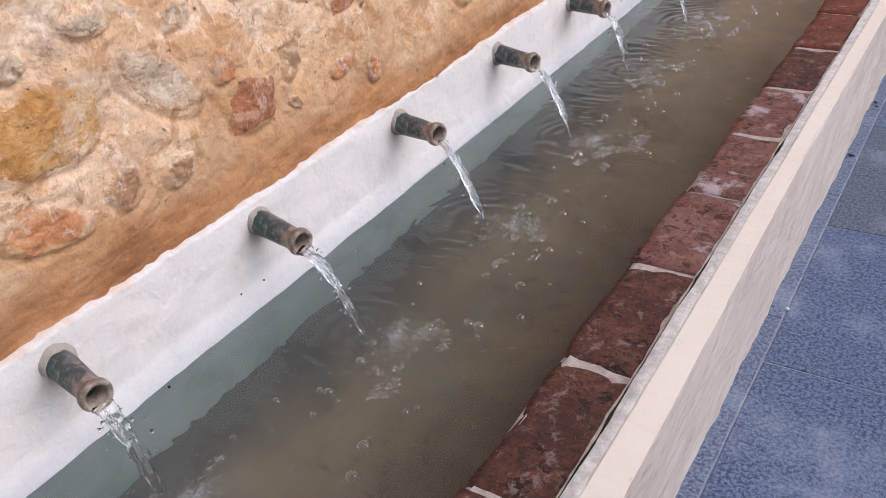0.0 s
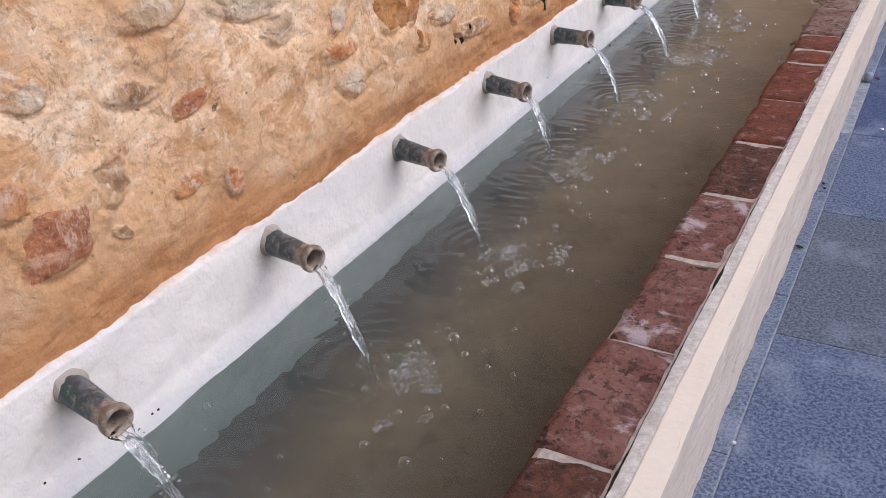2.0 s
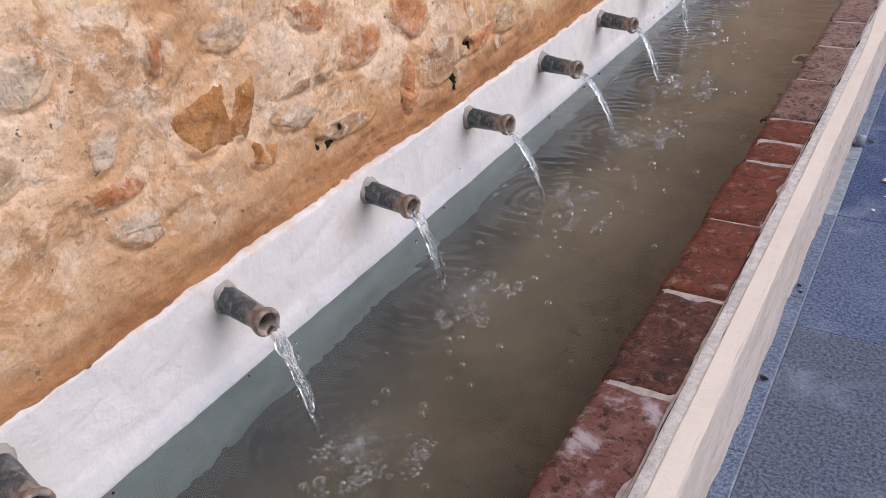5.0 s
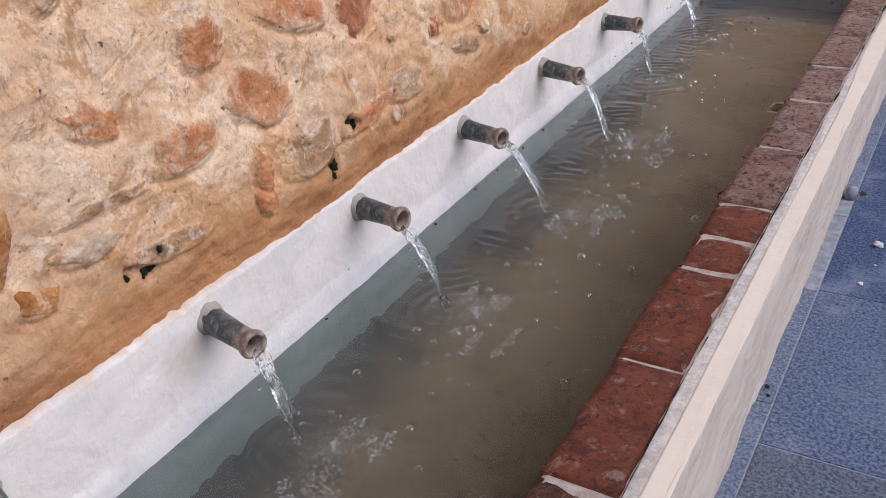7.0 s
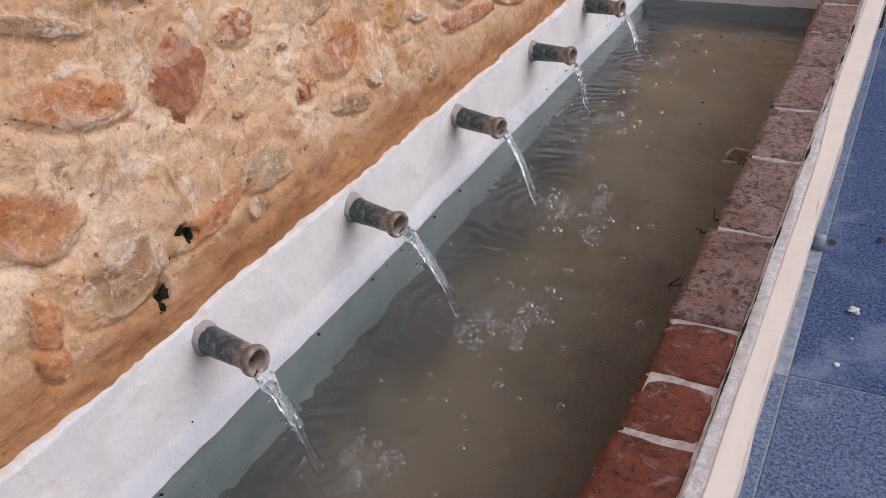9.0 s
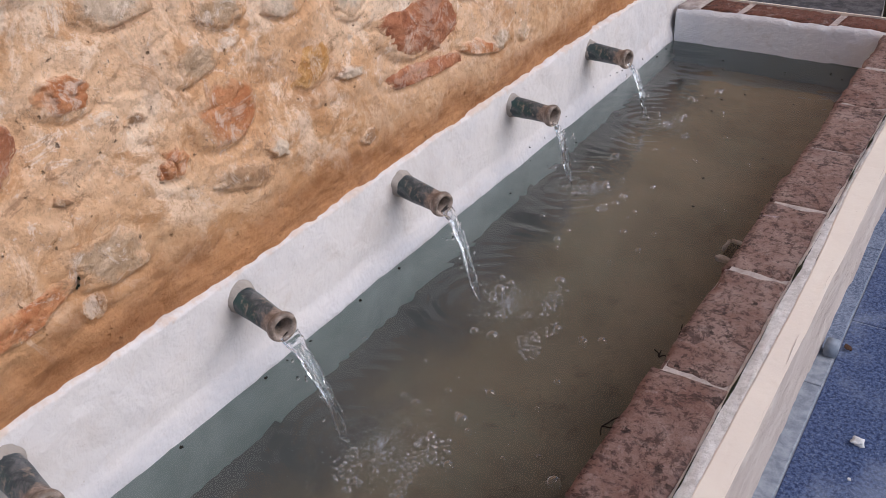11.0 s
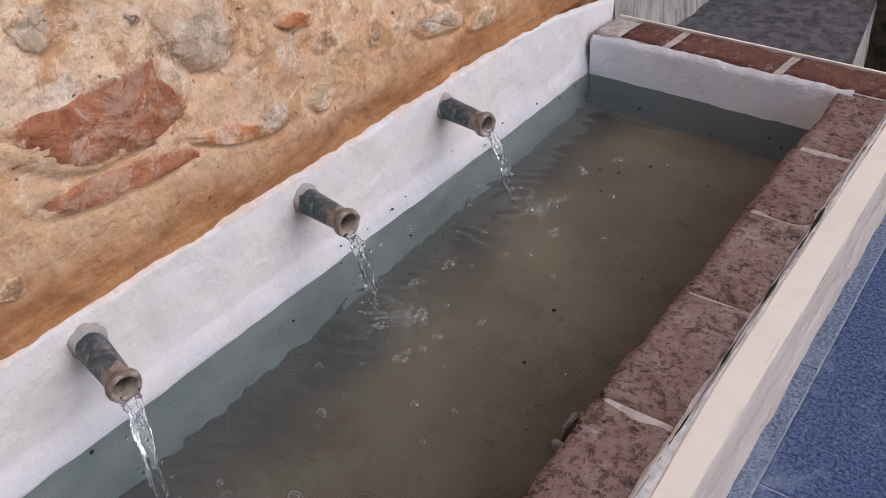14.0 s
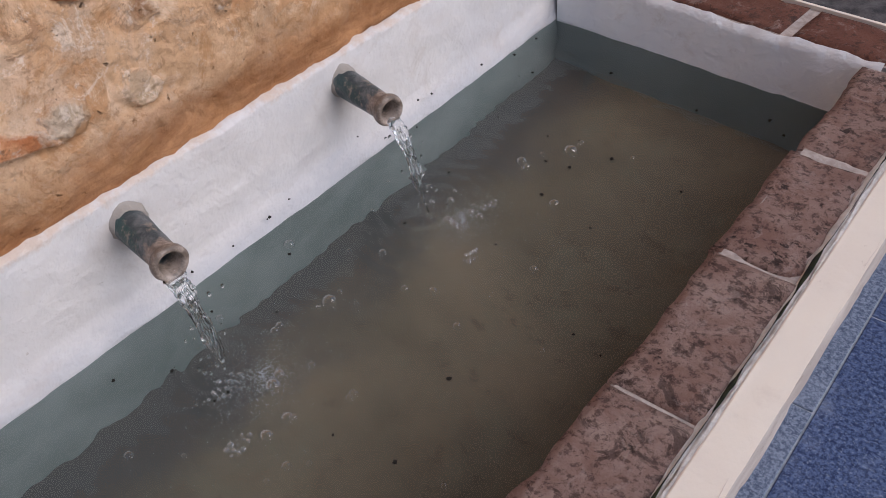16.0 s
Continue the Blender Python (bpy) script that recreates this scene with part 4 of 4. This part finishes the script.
# ---- paving ----
pavement = tagged(empty("pavement"), "blue-grey granite slab paving", "paving", kind="structure")
CROSS = [-1.2, -0.40, 0.33, 1.07, 1.80, 2.545, 3.345, 4.090, 4.930, 5.690, 6.45, 7.2, 8.0]
TONE = [BLUE, GREYBLUE, BLUE, MIDBLUE, MIDBLUE, GREYBLUE, MIDBLUE, BLUE, BLUE, BLUE, BLUE, GREYBLUE]
for col, (x0, x1) in enumerate(((0.876, 1.68), (1.684, 2.48), (2.484, 3.28), (3.284, 4.08))):
    for k in range(len(CROSS) - 1):
        bm = bmesh.new()
        box(bm, (x0, CROSS[k] + 0.0022, -0.03), (x1, CROSS[k + 1] - 0.0022, 0.0))
        bmesh.ops.bevel(bm, geom=bm.edges[:], offset=0.0018, segments=1, affect="EDGES")
        part("slab", bm, TONE[(k + col * 5) % 12], pavement, smooth=False)
BCROSS = [-1.2, -0.4, 0.4, 1.2, 2.0, 2.75, 3.5, 4.08, 4.597, 4.76, 5.356, 6.1, 6.9, 8.0]
for k in range(len(BCROSS) - 1):
    bm = bmesh.new()
    box(bm, (0.806, BCROSS[k] + 0.002, -0.03), (0.8715, BCROSS[k + 1] - 0.002, 0.001))
    bmesh.ops.bevel(bm, geom=bm.edges[:], offset=0.0018, segments=1, affect="EDGES")
    part("border_stone", bm, PALE_BORDER if 4.0 < BCROSS[k] < 4.7 else BORDER, pavement, smooth=False)

# ---- beyond the end wall: cement ledge, step, streaked base ----
us, vs = np.linspace(0, 1, 60), np.linspace(5.84, 8.0, 150)
U, V = np.meshgrid(us, vs, indexing="ij")
EX = 0.66 - 0.13 * (V - 5.9)
Xl = -0.06 + U * (EX + 0.06)
Zl = 0.40 + 0.008 * fbm(Xl * 9, V * 9, 101, 4) + 0.003 * fbm(Xl * 50, V * 50, 103, 3)
ledge = tagged(link_mesh("cement_ledge", sheet("cement_ledge", np.stack([Xl, V, Zl], -1)), GREY_RENDER), "stained grey cement ledge behind the basin", "ledge", kind="structure")
ws = np.linspace(0, 1, 26)
Wd, V2 = np.meshgrid(ws, vs, indexing="ij")
Xd = 0.66 - 0.13 * (V2 - 5.9) + 0.012 * fbm(V2 * 8, Wd * 4, 105, 3) * Wd - 0.002 + 0.02 * Wd
link_mesh("ledge_side", sheet("ledge_side", np.stack([Xd, V2, 0.402 - Wd * 0.42], -1)), STREAKED, ledge, "pale streaked plaster side")
# pale streaked plaster at the foot of the wall beyond the basin
vs3, zs3 = np.linspace(5.90, 8.0, 160), np.linspace(0.38, 0.80, 40)
V3, Z3 = np.meshgrid(vs3, zs3, indexing="ij")
Xs3 = -0.008 + 0.010 * fbm(V3 * 14, Z3 * 3, 111, 4) + 0.012 * np.clip((0.46 - Z3) / 0.08, 0, 1) - 0.05 * np.clip((Z3 - 0.77) / 0.03, 0, 1)
tagged(link_mesh("plaster_foot", sheet("plaster_foot", np.stack([Xs3, V3, Z3], -1)), STREAKED), "streaked pale grey plaster at the foot of the wall", "plaster", kind="structure")
# mossy low wall beyond the ledge
vs4, zs4 = np.linspace(0.50, 0.86, 30), np.linspace(-0.02, 0.55, 34)
V4, Z4 = np.meshgrid(vs4, zs4, indexing="ij")
mossy = tagged(link_mesh("wall_beyond", sheet("wall_beyond", np.stack([V4, 6.95 + 0.02 * fbm(V4 * 8, Z4 * 8, 115, 4), Z4], -1)), MOSSY), "low wall stained brown with moss", "wall", kind="structure")
bm = bmesh.new()
box(bm, (0.50, 6.985, -0.02), (0.86, 7.2, 0.55))
part("wall_core", bm, MOSSY, mossy, smooth=False)

# ---- street clutter at the foot of the wall ----
bm = bmesh.new()
box(bm, (-0.018, -0.021, 0.0), (0.018, 0.021, 0.042))
bmesh.ops.bevel(bm, geom=bm.edges[:], offset=0.004, segments=2, affect="EDGES")
jb = part("junction_box", bm, GREY_PLASTIC)
jb.location = (0.860, 4.745, 0.001)
tagged(jb, "small grey plastic box at the foot of the basin wall", "box")


def leaf(at, size, turn, seed, mat=LEAF, label="curled brown dry leaf on the granite paving"):
    bm = bmesh.new()
    n = 8
    rows = []
    for i in range(n + 1):
        t = i / n
        w = size * 0.32 * math.sin(math.pi * t) ** 0.7
        y = size * (t - 0.5)
        rows.append([bm.verts.new((w * s, y, 0.004 + 0.12 * size * (abs(s) + (t - 0.5) ** 2 * 3))) for s in (-1, 0, 1)])
    for a, b in zip(rows[:-1], rows[1:]):
        for k in (0, 1):
            bm.faces.new((a[k], a[k + 1], b[k + 1], b[k]))
    bmesh.ops.remove_doubles(bm, verts=bm.verts[:], dist=1e-5)
    bmesh.ops.solidify(bm, geom=bm.faces[:], thickness=0.0008)
    ob = part("dry_leaf", bm, mat)
    ob.matrix_basis = pose(*at, 0, 0, turn)
    return tagged(ob, label, "leaf", "leaves on the paving")


leaf((0.896, 4.785, 0.001), 0.030, 40, 1)
leaf((1.030, 4.842, 0.0), 0.028, 10, 2)
leaf((0.850, 3.052, 0.001), 0.026, 70, 3, DARK, "dark withered leaf at the foot of the wall")
leaf((0.846, 3.560, 0.001), 0.018, 40, 4, DARK, "dark withered leaf at the foot of the wall")
speck("crumb", (0.996, 4.430, 0.006), 0.015, PALE_BIT, "pale crumb of plaster on the paving", "crumb", "crumbs on the paving", 0.5, 3)
speck("crumb", (0.981, 4.170, 0.003), 0.008, PALE_BIT, "pale crumb of plaster on the paving", "crumb", "crumbs on the paving", 0.5, 4)
speck("crumb", (0.876, 2.044, 0.004), 0.006, PALE_BIT, "pale crumb of plaster on the paving", "crumb", "crumbs on the paving", 0.5, 5)
speck("crumb", (1.005, 4.30, 0.002), 0.004, PALE_BIT, "pale crumb of plaster on the paving", "crumb", "crumbs on the paving", 0.5, 6)
speck("crumb", (0.855, 3.53, 0.003), 0.005, DARK, "dark crumb at the foot of the wall", "crumb", "crumbs on the paving", 0.5, 7)

# ---- twigs floating by the coping ----
def twig(at, size, turn, seed):
    rg = random.Random(seed)
    bm = bmesh.new()
    for branch in range(3):
        p, ang = Vector((0, 0, 0)), rg.uniform(-0.5, 0.5) + branch * 0.9
        for k in range(5):
            step = Vector((math.sin(ang), math.cos(ang), 0.06)) * size / 6 * (1 - 0.2 * branch)
            ret = bmesh.ops.create_cone(bm, cap_ends=True, segments=6, radius1=0.0014, radius2=0.0011, depth=step.length * 1.1)["verts"]
            m = Matrix.Translation(p + step / 2) @ step.to_track_quat("Z", "Y").to_matrix().to_4x4()
            for v in ret:
                v.co = m @ v.co
            p, ang = p + step, ang + rg.uniform(-0.6, 0.6)
    ob = part("twig", bm, DARK)
    ob.matrix_basis = pose(*at, 0, 0, turn)
    return tagged(ob, "small dark twig floating beside the brick coping", "twig", "twigs on the water")


twig((0.672, 4.02, WATER_Z + 0.001), 0.060, 20, 1)
twig((0.655, 3.95, WATER_Z + 0.001), 0.030, 70, 2)
twig((0.640, 3.72, WATER_Z + 0.001), 0.045, -40, 3)

# ---- drain in the floor ----
drain = tagged(empty("floor_drain", (0.628, 4.560, FLOOR_Z)), "broken tile frame round a dark drain under water", "drain")
# solid near-black block paints the shade of the open hole
bm = bmesh.new()
box(bm, (-0.035, -0.035, -0.01), (0.035, 0.035, 0.014))
part("drain_shade", bm, DARK, drain, smooth=False)
for dx, dy, w, l in ((-0.040, 0.018, 0.012, 0.045), (-0.005, 0.042, 0.06, 0.014), (-0.025, -0.042, 0.04, 0.016)):
    bm = bmesh.new()
    box(bm, (dx - w / 2, dy - l / 2, -0.01), (dx + w / 2, dy + l / 2, 0.024))
    bmesh.ops.bevel(bm, geom=bm.edges[:], offset=0.004, segments=1, affect="EDGES")
    part("tile_edge", bm, JOINT, drain, smooth=False)

# ---- moss in the wall holes, near-black so that it also paints their shade ----
rng = random.Random(8)
for k, (sy, sz, w, h) in enumerate(HOLES):
    for q in range(7):
        oy, oz = rng.uniform(-0.9, 0.9) * w, rng.uniform(-0.9, 0.9) * h
        size = rng.uniform(0.25, 0.6) * min(w, h) + 0.002
        bm = bmesh.new()
        bmesh.ops.create_icosphere(bm, subdivisions=3, radius=1)
        for v in bm.verts:
            v.co = Vector((v.co.x * 0.9, v.co.y * 1.0, v.co.z * 1.25)) * (size * (1 + 0.8 * noise.noise(v.co * 2.5 + Vector((k * 7 + q, 0, 0)))))
        m = part("moss", bm, MOSS, wall, "dark moss lump painting the shade of a wall hole")
        py, pz = sy + oy + 0.25 * oz, sz + oz
        m.location = (wall_depth(np.array([py]), np.array([pz]))[0] + 0.3 * size - 0.002, py, pz)

# ---- coping bricks ----
EDGES = [-1.15, -0.90, -0.595, -0.29, 0.015, 0.32, 0.632, 0.944, 1.259, 1.562, 1.870, 2.176, 2.490, 2.808, 3.139, 3.285, 3.445, 3.776, 4.126, 4.435, 4.745, 5.046, 5.352, 5.672]
LOOK = "dark dark dark dark dark dark dark dark pink pink pink pink dark red red red mauve mauve mauve mauve mauve mauve mauve".split()
LOOK[10], LOOK[11], LOOK[12], LOOK[13], LOOK[14], LOOK[15] = "pink", "dark", "red", "red", "red", "red"
for k in range(len(EDGES) - 1):
    L = EDGES[k + 1] - EDGES[k]
    b = link_mesh("brick", lumpy_block("brick", L - (0.008 if k < 16 else 0.006), 0.130, 0.045, k + 1, chip=0.006 if k < 16 else 0.003), BRICKS[LOOK[k]], outer)
    b.location = (0.7750 + 0.003 * math.sin(k * 2.3), (EDGES[k] + EDGES[k + 1]) / 2, RIM_Z + 0.002 * math.sin(k * 1.7))
for x0, x1, look_name, seed in ((0.085, 0.215, "brown", 41), (0.240, 0.535, "brown", 42), (0.560, 0.965, "brown", 43)):
    b = link_mesh("brick", lumpy_block("brick", x1 - x0, 0.132, 0.04, seed), BRICKS[look_name], end_wall)
    ex, ey = end_place((x0 + x1) / 2, 0.082)
    b.matrix_basis = pose(ex, ey, 0.599, 0, 0, 90 + END_ANGLE)
bm = bmesh.new()
box(bm, (0.0, 0.010, 0.55), (0.965, 0.152, 0.591))
bed = part("mortar_bed", bm, JOINT, end_wall, smooth=False)
bed.matrix_basis = pose(0, END_Y, 0, 0, 0, END_ANGLE)
bm = bmesh.new()
box(bm, (0.0, 0.149, 0.50), (0.965, 0.157, 0.600))
edge = part("plaster_edge", bm, CREAM, end_wall, "thin pale plaster edge", smooth=False)
edge.matrix_basis = pose(0, END_Y, 0, 0, 0, END_ANGLE)
corner = link_mesh("cement_corner", lumpy_block("cement_corner", 0.085, 0.13, 0.03, 44), JOINT, end_wall)
corner.matrix_basis = pose(*end_place(0.040, 0.075), 0.599, 0, 0, 90 + END_ANGLE)

# ---- stones of the wall ----
for k, (sy, sz, w, h, lean, kind) in enumerate(ALL_STONES):
    wall_stone(sy, sz, w, h, lean, kind, k + 1)
